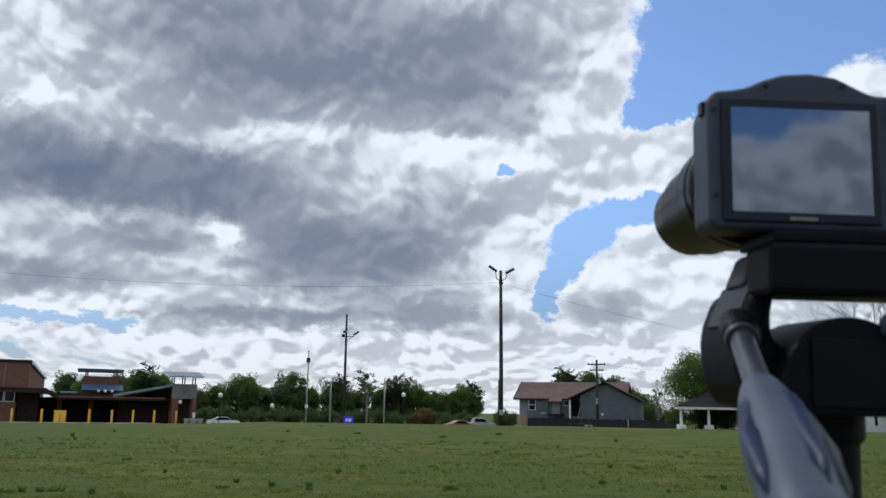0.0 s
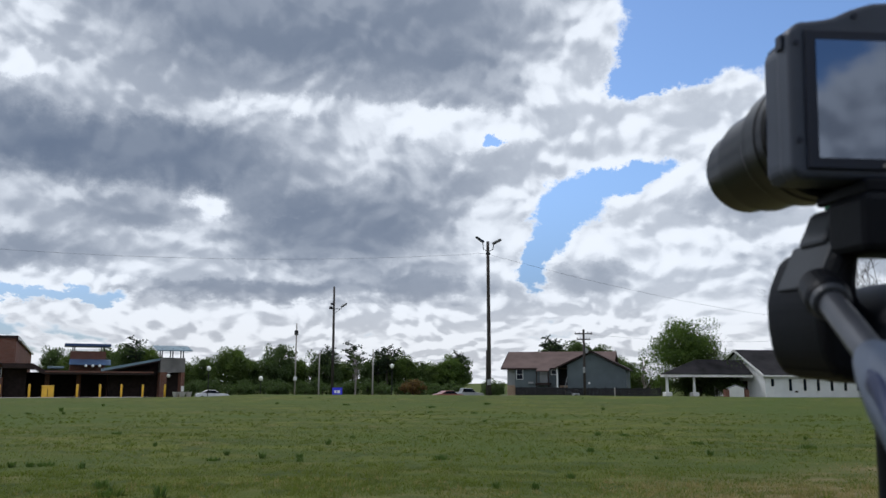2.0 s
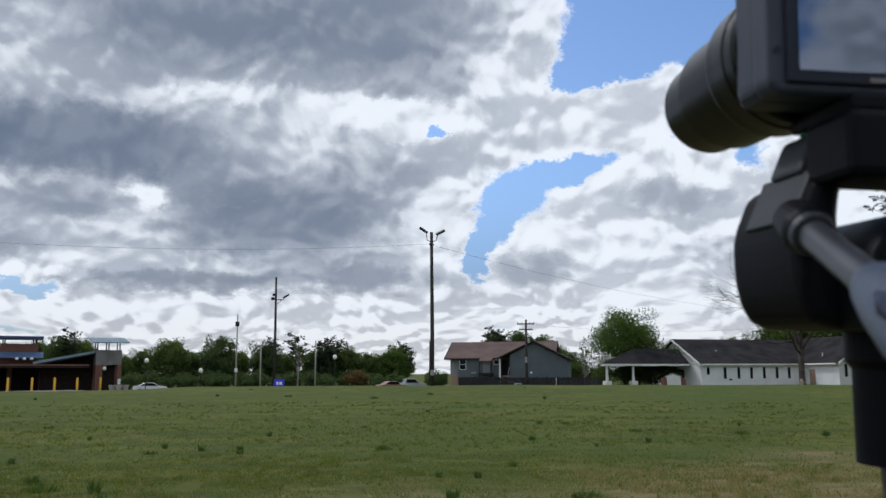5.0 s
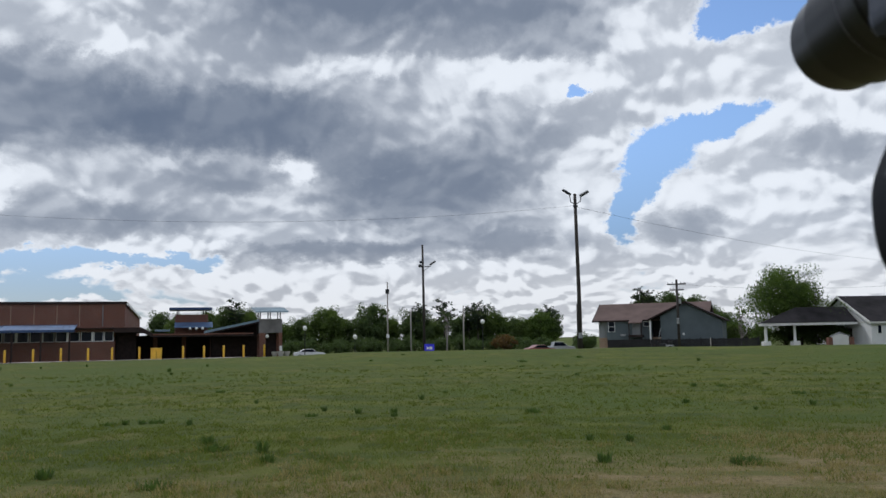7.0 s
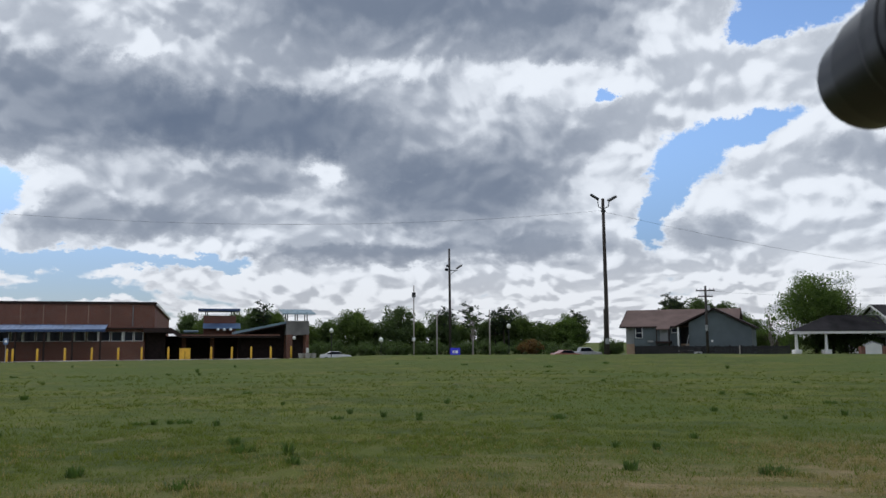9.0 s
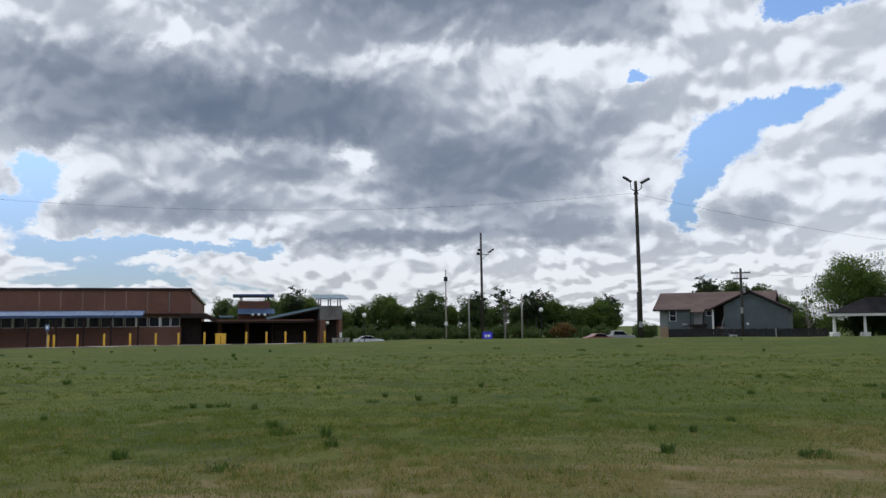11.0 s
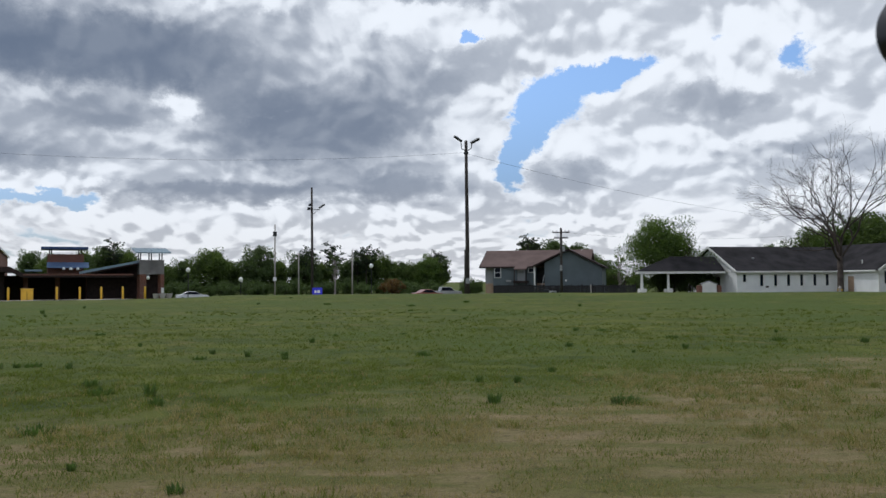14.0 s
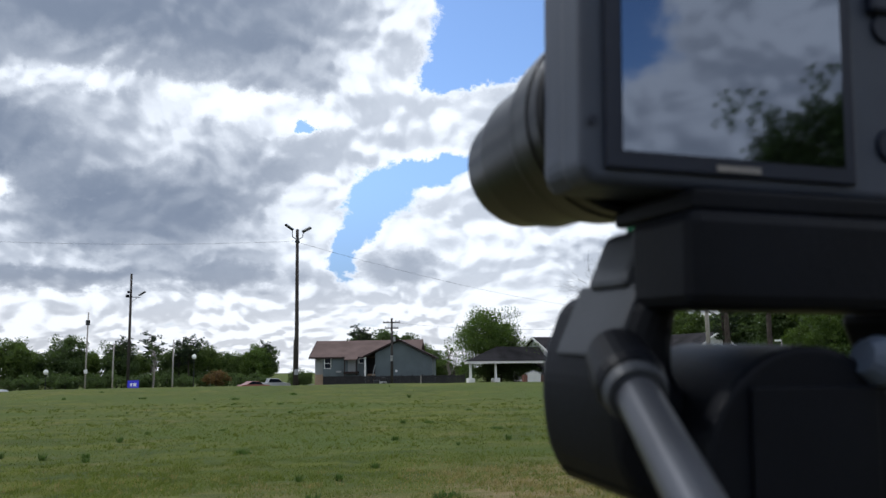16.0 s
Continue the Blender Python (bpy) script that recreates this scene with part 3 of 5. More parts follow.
    # slanting link roof and the entrance tower
    part("link_roof", prism([(4.5, 2.72), (10.75, 3.98), (10.75, 4.26), (4.5, 3.0)], -1.5, 4.0, "y"), M_PALEMETAL, s, "slanting pale metal link roof")
    part("link_fascia", prism([(4.6, 2.6), (10.7, 3.85), (10.7, 4.0), (4.6, 2.74)], -1.58, -1.5, "y"), M_DARKTRIM, s)
    part("link_wall", prism([(5.2, lo), (10.7, lo), (10.7, 3.86), (5.2, 2.7)], 1.5, 3.9, "y"), M_DARKTRIM, s)
    t = part("tower", box(10.42, 13.06, -2.0, 0.7, 2.62, 4.24, 0.02), M_GREYPANEL, s, "grey panelled tower box on brick legs")
    for u in (10.42, 12.66):
        for v in (-2.0, 0.1):
            part("leg", box(u + 0.003, u + (0.72 if u < 11 else 0.4), v + 0.003, v + 0.57, lo, 2.615), M_BRICK, t)
    part("tower_back", box(11.15, 12.65, 0.2, 0.5, lo, 2.61), M_DARKTRIM, t)
    for u in (10.55, 11.7, 12.85):
        for v in (-1.8, 0.4):
            part("roof_post", box(u - 0.06, u + 0.06, v, v + 0.12, 4.24, 5.3), M_DARKMETAL, t)
    tr = part("tower_roof", prism([(-3.1, 4.95), (1.6, 5.6), (1.6, 5.72), (-3.1, 5.07)], 9.85, 13.65, "x"), M_PALEMETAL, t, "pale blue sloped metal roof")
    u = 10.0
    while u < 13.6:
        part("seam", prism([(-3.12, 5.07), (1.6, 5.72), (1.6, 5.77), (-3.12, 5.12)], u - 0.02, u + 0.02, "x"), M_PALEMETAL, tr)
        u += 0.45
    part("wall_lamp", ball((11.31, -2.15, 2.24), 0.2, 0.16, 0.22), M_LAMPGLASS, t, smooth=True)
    part("notice_board", box(12.75, 13.05, -2.06, -2.0, 0.5, 1.1), M_WHITE, t)


school()


def bollard(m):
    b = thing("bollard", m, "yellow painted steel bollard on the walk", "bollard", "bollards along the walk")
    part("post", tube([((0, 0, 0), 0.1), ((0, 0, 1.17), 0.1), ((0, 0, 1.23), 0.075), ((0, 0, 1.25), 0.03)], 12), M_YELLOW, b, smooth=True)
    part("base", tube([((0, 0, 0), 0.16), ((0, 0, 0.05), 0.15)], 12), M_CONCRETE, b)
    return b


first = bollard(foot(in_frame(B, -16.18, 84)))
for u in (-15.7, -13.66, -11.33, -9.02, -6.7, -4.62, -2.21, 1.75, 3.69, 5.54, 7.44, 9.44):
    m = foot(in_frame(B, u, 84))
    copy_thing(first, m)

yb = thing("utility_cabinet", foot(in_frame(B, -0.7, 84.3)), "yellow metal utility cabinet on the walk", "cabinet")
part("body", box(-0.5, 0.5, -0.35, 0.35, 0, 1.06, 0.02), M_YELLOW, yb)
part("lid", box(-0.54, 0.54, -0.39, 0.39, 1.06, 1.13, 0.015), M_YELLOW, yb)
part("hinge", box(-0.02, 0.02, -0.37, -0.352, 0.1, 0.85), M_DARKTRIM, yb)

ps = thing("parking_sign", foot(in_frame(B, -16.15, 83.2)), "small blue parking sign on a thin post", "sign")
part("post", tube([((0, 0, 0), 0.03), ((0, 0, 2.17), 0.03)], 8), M_GALV, ps)
part("panel", box(-0.2, 0.2, -0.045, -0.03, 1.62, 2.17, 0.004), M_BLUEMETAL, ps)
part("symbol", box(-0.1, 0.1, -0.052, -0.047, 1.79, 2.03), M_WHITE, ps)

for az, r in ((-16.9, 93), (-16.5, 92.5), (-16.1, 93)):
    pl = thing("planter", foot(bearing(az, r)), "pale stone planter beside the tower", "planter", "planters beside the tower")
    part("pot", tube([((0, 0, 0), 0.22), ((0, 0, 0.5), 0.34), ((0, 0, 0.62), 0.36), ((0, 0, 0.62), 0.3), ((0, 0, 0.55), 0.28)], 14), M_CONCRETE, pl)


# ---- poles, lamps and wires ----
def flood_head(name, parent, x, y, z, yaw, tip, s=1.0):
    m = pose(x, y, z, tip, 0, yaw)
    h = part(name, box(-0.22 * s, 0.22 * s, -0.12 * s, 0.16 * s, -0.2 * s, 0.2 * s, 0.05 * s), M_DARKMETAL, parent, "dark floodlight head", at=m)
    part("lens", box(-0.18 * s, 0.18 * s, -0.135 * s, -0.122 * s, -0.16 * s, 0.16 * s), M_GLASS, h)
    return h


def tall_light_pole():
    p = thing("light_pole", foot(pose(6.2, 90, 0)), "tall dark wooden light pole with twin floodlights", "light pole")
    part("pole", tube([((0, 0, 0), 0.25), ((0.02, 0, 6), 0.22), ((-0.02, 0, 12), 0.19), ((-0.05, 0, 17.0), 0.17)], 12), M_WOODPOLE, p, smooth=True)
    part("arm", tube([((-0.05, -0.18, 15.8), 0.05), ((-0.55, -0.2, 16.1), 0.05), ((-0.62, -0.2, 16.9), 0.05)], 8), M_DARKMETAL, p)
    part("arm", tube([((-0.05, -0.18, 15.8), 0.05), ((0.5, -0.2, 16.1), 0.05), ((0.6, -0.2, 16.7), 0.05)], 8), M_DARKMETAL, p)
    for x, z, roll in ((-0.75, 17.05, 32), (-1.1, 17.3, 32), (0.75, 16.85, -28), (1.12, 17.05, -28)):
        h = part("floodlight", box(-0.32, 0.32, -0.28, 0.28, -0.11, 0.11, 0.05), M_DARKMETAL, p, "dark floodlight head", at=pose(x, -0.2, z, 18, roll, 0))
        part("lens", box(-0.26, 0.26, -0.22, 0.22, -0.125, -0.112), M_GLASS, h)
    part("bracket", box(-0.3, 0.2, -0.26, -0.18, 15.5, 15.7), M_DARKMETAL, p)
    part("meter_box", box(-0.2, 0.2, -0.42, -0.24, 1.3, 1.9, 0.02), M_GALV, p)


def second_pole():
    p = thing("light_pole", foot(in_frame(-8, 2.4, 110)), "dark pole with floodlights part way up", "light pole")
    part("pole", tube([((0, 0, 0), 0.2), ((0, 0, 8), 0.17), ((-0.05, 0, 15.1), 0.13)], 10), M_WOODPOLE, p, smooth=True)
    part("crossarm", box(-0.55, 1.05, -0.22, -0.14, 12.1, 12.18), M_DARKMETAL, p)
    part("strut", tube([((0.05, -0.18, 11.5), 0.03), ((0.75, -0.18, 12.1), 0.03)], 8), M_DARKMETAL, p)
    flood_head("floodlight", p, -0.42, -0.3, 12.25, 20, 15, 0.9)
    flood_head("floodlight", p, -0.3, -0.3, 12.75, 0, 10, 0.75)
    for x, z in ((1.1, 12.5), (1.42, 12.72)):
        h = part("floodlight", box(-0.28, 0.28, -0.2, 0.2, -0.09, 0.09, 0.04), M_DARKMETAL, p, "dark floodlight head", at=pose(x, -0.3, z, 15, -32, 0))
        part("lens", box(-0.23, 0.23, -0.16, 0.16, -0.105, -0.092), M_GLASS, h)


def plain_pole(name, m, height, r, material, label, box_at=None):
    p = thing(name, foot(m), label, "pole")
    part("pole", tube([((0, 0, 0), r), ((0, 0, height * 0.5), r * 0.9), ((0, 0, height), r * 0.7)], 10), material, p, smooth=True)
    part("cap", ball((0, 0, height), r * 0.8, r * 0.8, r * 0.6, u=10, v=6), material, p, smooth=True)
    if box_at:
        for z, s, mat_b in box_at:
            part("box", box(-s, s, -0.35, -0.12, z - s * 1.2, z + s * 1.2, 0.03), mat_b, p)
    return p


def globe_lamp(m, height):
    p = thing("street_lamp", foot(m), "dark lamp post with a white globe", "street lamp", "globe lamps by the lot")
    part("post", tube([((0, 0, 0), 0.14), ((0, 0, 0.6), 0.12), ((0, 0, 0.7), 0.06), ((0, 0, height - 0.3), 0.05), ((0, 0, height - 0.25), 0.12)], 10), M_DARKMETAL, p)
    part("globe", ball((0, 0, height), 0.27, 0.27, 0.31), M_LAMPGLASS, p, smooth=True)
    return p


def utility_pole(m, height):
    p = thing("utility_pole", foot(m), "dark wooden utility pole with two crossarms", "utility pole")
    part("pole", tube([((0, 0, 0), 0.19), ((0, 0, height), 0.13)], 10), M_WOODPOLE, p, smooth=True)
    for z, w in ((height - 0.55, 1.1), (height - 1.25, 0.85)):
        part("crossarm", box(-w, w * 0.95, -0.24, -0.14, z - 0.07, z + 0.07), M_WOODPOLE, p)
        for x in (-w * 0.9, -w * 0.45, w * 0.45, w * 0.85):
            part("insulator", tube([((x, -0.19, z + 0.07), 0.04), ((x, -0.19, z + 0.2), 0.06), ((x, -0.19, z + 0.24), 0.03)], 8), M_GALV, p)
    part("transformer", tube([((0.3, -0.2, height - 2.9), 0.16), ((0.3, -0.2, height - 2.3), 0.16)], 12), M_GALV, p)
    part("riser_box", box(-0.18, 0.1, -0.3, -0.16, height - 5.3, height - 4.6, 0.02), M_GALV, p)


tall_light_pole()
second_pole()
plain_pole("flagpole", in_frame(-8, -2.4, 110), 10.1, 0.11, M_PALEPOLE, "slim pale pole with a small fixture", [(8.9, 0.25, M_DARKMETAL), (3.0, 0.2, M_WHITE)])
plain_pole("pole", in_frame(-8, 0.67, 112), 6.4, 0.11, M_PALEPOLE, "short pale pole before the trees")
plain_pole("pole", in_frame(-8, 7.8, 112), 6.9, 0.11, M_PALEPOLE, "short pale pole before the trees")
plain_pole("pole", bearing(3.8, 104), 6.2, 0.14, M_WOODPOLE, "short brown wooden pole")
globe_lamp(in_frame(-8, 10.2, 110), 4.7)
globe_lamp(in_frame(-8, -13.3, 110), 4.25)
globe_lamp(in_frame(-8, -6.74, 110), 3.0)
utility_pole(bearing(10.42, 103), 8.45)
rp = plain_pole("utility_pole", bearing(31.65, 96), 15.8, 0.26, M_PALEPOLE, "tall pale pole with a white cylinder on top", [(3.6, 0.42, M_GALV)])
part("antenna", tube([((0, 0, 14.9), 0.36), ((0, 0, 16.1), 0.36), ((0, 0, 16.2), 0.2)], 14), M_WHITE, rp, "white cylinder housing")
part("stain", tube([((0, 0, 0.1), 0.275), ((0, 0, 1.6), 0.272)], 12), M_TANBRICK, rp)
tp = plain_pole("lamp_pole", bearing(36.1, 104), 4.9, 0.09, M_PALEPOLE, "thin pale pole with a yard lamp")
part("lamp_head", box(-0.75, -0.05, -0.15, 0.15, 4.75, 4.95, 0.04), M_LAMPGLASS, tp)
plain_pole("utility_pole", bearing(30.0, 212), 16.4, 0.2, M_WOODPOLE, "distant wooden utility pole")
plain_pole("utility_pole", bearing(-46, 97), 16.0, 0.22, M_WOODPOLE, "tall wooden utility pole past the school")
mk = plain_pole("marker_post", bearing(42.9, 58), 1.25, 0.07, M_WHITE, "white marker post in the grass")
plain_pole("marker_post", bearing(12.4, 101), 1.3, 0.07, M_PALEPOLE, "pale marker post before the fence")


def wire(name, a, b, sag, r=0.018):
    bm = bmesh.new()
    a, b = Vector(a), Vector(b)
    pts = []
    for i in range(25):
        t = i / 24
        p = a.lerp(b, t)
        p.z -= sag * 4 * t * (1 - t)
        pts.append((p, r))
    ob = part(name, tube(pts, 5, bm), M_RUBBER)
    return tagged(ob, "thin black overhead cable", "cable", "overhead cables")


wire("overhead_cable", (6.15, 90, 15.75), bearing(-46, 97, 15.8).translation, 2.2, 0.01)
wire("overhead_cable", (6.2, 90, 15.6), bearing(30.0, 212, 15.2).translation, 2.5, 0.013)
wire("overhead_cable", bearing(10.42, 103, 7.6).translation, bearing(31.65, 96, 7.0).translation, 1.1, 0.01)


# ---- the blue message board ----
sg = thing("message_board", foot(in_frame(-8, 2.95, 106)), "low board with a glowing blue display", "sign")
gz = -sg.matrix_basis.translation.z
part("cabinet", box(-0.68, 0.68, -0.1, 0.15, gz - 0.4, gz + 0.98, 0.03), M_DARKMETAL, sg)
part("display", box(-0.62, 0.62, -0.125, -0.105, gz - 0.3, gz + 0.92), M_LED, sg, "glowing blue panel")
part("text_bar", box(-0.35, -0.1, -0.14, -0.128, gz + 0.25, gz + 0.6), M_LAMPGLASS, sg)
part("text_bar", box(0.0, 0.35, -0.14, -0.128, gz + 0.25, gz + 0.6), M_LAMPGLASS, sg)
for x in (-0.6, 0.6):
    part("leg", box(x - 0.06, x + 0.06, 0, 0.1, 0, gz - 0.38), M_DARKMETAL, sg)


# ---- cars ----
def car(m, colour, label, kind="sedan"):
    c = thing("car", foot(m), label, "car", "cars in the lot")
    if kind == "sedan":
        side = [(-2.25, 0.35), (2.2, 0.3), (2.28, 0.62), (2.0, 0.86), (1.05, 0.95), (0.35, 1.4), (-0.75, 1.43), (-1.55, 1.02), (-2.2, 0.95), (-2.3, 0.6)]
        glass = [(0.98, 0.96), (0.34, 1.35), (-0.72, 1.38), (-1.42, 1.02)]
    else:
        side = [(-2.7, 0.5), (2.6, 0.45), (2.7, 0.8), (2.5, 1.1), (1.5, 1.2), (0.85, 1.78), (-0.5, 1.8), (-0.7, 1.2), (-2.7, 1.15)]
        glass = [(1.4, 1.2), (0.82, 1.72), (-0.42, 1.74), (-0.55, 1.22)]
    part("body", prism(side, -0.86, 0.86, "y", 0.07), colour, c)
    for y0, y1 in ((-0.875, -0.862), (0.862, 0.875)):
        part("side_glass", prism(glass, y0, y1, "y"), M_GLASS, c)
    g0, g1 = glass[0], glass[1]
    part("windscreen", prism([(g0[0] + 0.06, g0[1]), (g1[0] + 0.06, g1[1]), (g1[0], g1[1]), (g0[0], g0[1])], -0.74, 0.74, "y"), M_GLASS, c)
    for x in (-1.4, 1.4):
        for y in (-0.78, 0.78):
            w = part("wheel", tube([((x, y - 0.1, 0.32), 0.27), ((x, y - 0.08, 0.32), 0.32), ((x, y + 0.08, 0.32), 0.32), ((x, y + 0.1, 0.32), 0.27)], 18), M_RUBBER, c)
            part("rim", tube([((x, y - 0.115, 0.32), 0.18), ((x, y + 0.115, 0.32), 0.18)], 12), M_GALV, w)
    for y in (-0.6, 0.6):
        part("headlight", box(side[2][0] - 0.14, side[2][0] - 0.005, y - 0.16, y + 0.16, 0.6, 0.72, 0.02), M_LAMPGLASS, c)


car(bearing(-14.6, 122, 0, 20), M_CARWHITE, "white sedan parked beyond the crest")
car(bearing(1.2, 121, 0, 25), M_CARRED, "red sedan parked beyond the crest")
car(bearing(2.3, 123, 0, 12), M_CARSILVER, "silver pickup parked beside a red car", "pickup")


# ---- slate-blue house behind a dark fence ----
def house():
    h = thing("house", in_frame(17, -15.5, 112), "slate-blue house with a brown shingle roof", "house")
    lo = -0.8
    off = 15.5

    def X(u):
        return u + off

    part("foundation", box(X(-23.4), X(-8.0), 0.02, 8.6, lo, 1.28), M_TANBRICK, h, "tan brick foundation")
    part("wall", box(X(-23.4), X(-22.2), 0.0, 8.7, 1.28, 3.52), M_GREYSIDING, h, "grey siding")
    part("wall", box(X(-22.2), X(-16.3), -0.55, 8.7, 1.0, 3.5), M_BLUESIDING, h, "slate-blue siding")
    part("bay_base", box(X(-22.2), X(-16.3), -0.5, 0.02, lo, 1.0), M_FENCE, h)
    rf = part("roof", prism([(-0.75, 3.42), (4.5, 5.78), (9.4, 3.5), (9.4, 3.65), (4.5, 5.95), (-0.75, 3.57)], X(-24.05), X(-9.0), "x"), M_BROWNROOF, h, "brown shingle roof")
    part("verge", prism([(-0.78, 3.36), (4.5, 5.72), (4.5, 5.98), (-0.78, 3.6)], X(-24.12), X(-24.05), "x"), M_DARKTRIM, rf)
    part("eave", box(X(-24.05), X(-16.4), -0.84, -0.75, 3.38, 3.58), M_DARKTRIM, rf)
    part("porch_roof", prism([(-1.9, 3.1), (-0.7, 3.55), (-0.7, 3.65), (-1.9, 3.22)], X(-19.1), X(-17.4), "x"), M_BROWNROOF, h)
    part("porch_panel", box(X(-18.75), X(-17.75), -1.0, -0.56, 1.55, 3.2), M_GREYSIDING, h)
    part("porch_floor", box(X(-19.2), X(-17.3), -1.9, -0.55, 1.35, 1.62), M_DARKTRIM, h)
    for u in (-19.05, -17.45):
        part("porch_post", box(X(u) - 0.06, X(u) + 0.06, -1.85, -1.73, lo, 3.15), M_DARKTRIM, h)
    # front gable
    part("gable_wall", prism([(X(-14.9), lo), (X(-7.35), lo), (X(-7.35), 3.3), (X(-11.75), 5.55), (X(-14.9), 4.0)], -2.2, 6, "y"), M_BLUESIDING, h, "slate-blue gable wall")
    part("gable_roof", prism([(X(-16.45), 3.42), (X(-11.75), 5.62), (X(-6.95), 3.22), (X(-6.95), 3.4), (X(-11.75), 5.82), (X(-16.45), 3.62)], -2.75, 6.2, "y"), M_DARKTRIM, h, "dark-edged gable roof")
    part("porch_back", box(X(-16.3), X(-14.9), 0.5, 0.6, 1.28, 3.6), M_FENCE, h)
    part("corner_post", box(X(-16.35), X(-16.15), -2.2, -2.0, lo, 3.5), M_WHITE, h, "white porch post")
    window_unit(h, X(-21.95), X(-21.15), -0.6, 2.1, 3.4, 1, rows=2)
    window_unit(h, X(-17.25), X(-16.6), -0.6, 2.75, 3.3, 1)
    part("air_unit", box(X(-20.4), X(-19.7), -0.75, -0.56, 1.5, 1.75, 0.02), M_GALV, h)
    part("vent", box(X(-12.2), X(-11.95), -2.26, -2.2, 1.5, 1.75), M_WHITE, h)
    part("ladder", tube([((X(-15.6), -2.8, lo), 0.05), ((X(-14.9), -2.3, 2.4), 0.05)], 8), M_GALV, h)


house()

fence = thing("fence", in_frame(17, -20.6, 107.5), "dark board privacy fence before the house", "fence")
random.seed(5)
for i in range(14):
    x = i * 1.35
    z0 = -0.75
    part("post", box(x - 0.06, x + 0.06, 0.03, 0.15, z0, 1.12 + random.uniform(-0.04, 0.04)), M_FENCE, fence)
    if i < 13:
        part("rail", box(x + 0.065, x + 1.285, 0.04, 0.1, 0.75, 0.85), M_FENCE, fence)
        for k in range(8):
            w = 1.35 / 8
            part("slat", box(x + k * w + 0.008, x + (k + 1) * w - 0.008, -0.01, 0.028, z0, 1.0 + random.uniform(-0.06, 0.06)), M_FENCE, fence)

mw = thing("riding_mower", foot(in_frame(17, -13.9, 106.3)), "dark riding mower parked by the fence", "mower")
part("hood", box(-0.75, 0.05, -0.3, 0.3, 0.4, 0.85, 0.08), M_DARKMETAL, mw)
part("deck", box(-0.5, 0.7, -0.5, 0.5, 0.18, 0.36, 0.05), M_DARKMETAL, mw)
part("seat", box(0.3, 0.8, -0.25, 0.25, 0.7, 1.2, 0.1), M_RUBBER, mw)
part("fender", box(0.05, 0.95, -0.42, 0.42, 0.36, 0.7, 0.08), M_GALV, mw)
for x, r in ((-0.55, 0.22), (0.6, 0.3)):
    for y in (-0.48, 0.48):
        part("wheel", tube([((x, y - 0.08, r), r * 0.9), ((x, y, r), r), ((x, y + 0.08, r), r * 0.9)], 14), M_RUBBER, mw)


# ---- white church ----
C = -11


def slit(parent, u, v, z0, z1, w=0.25):
    window_unit(parent, u - w, u + w, v, z0, z1, 1)


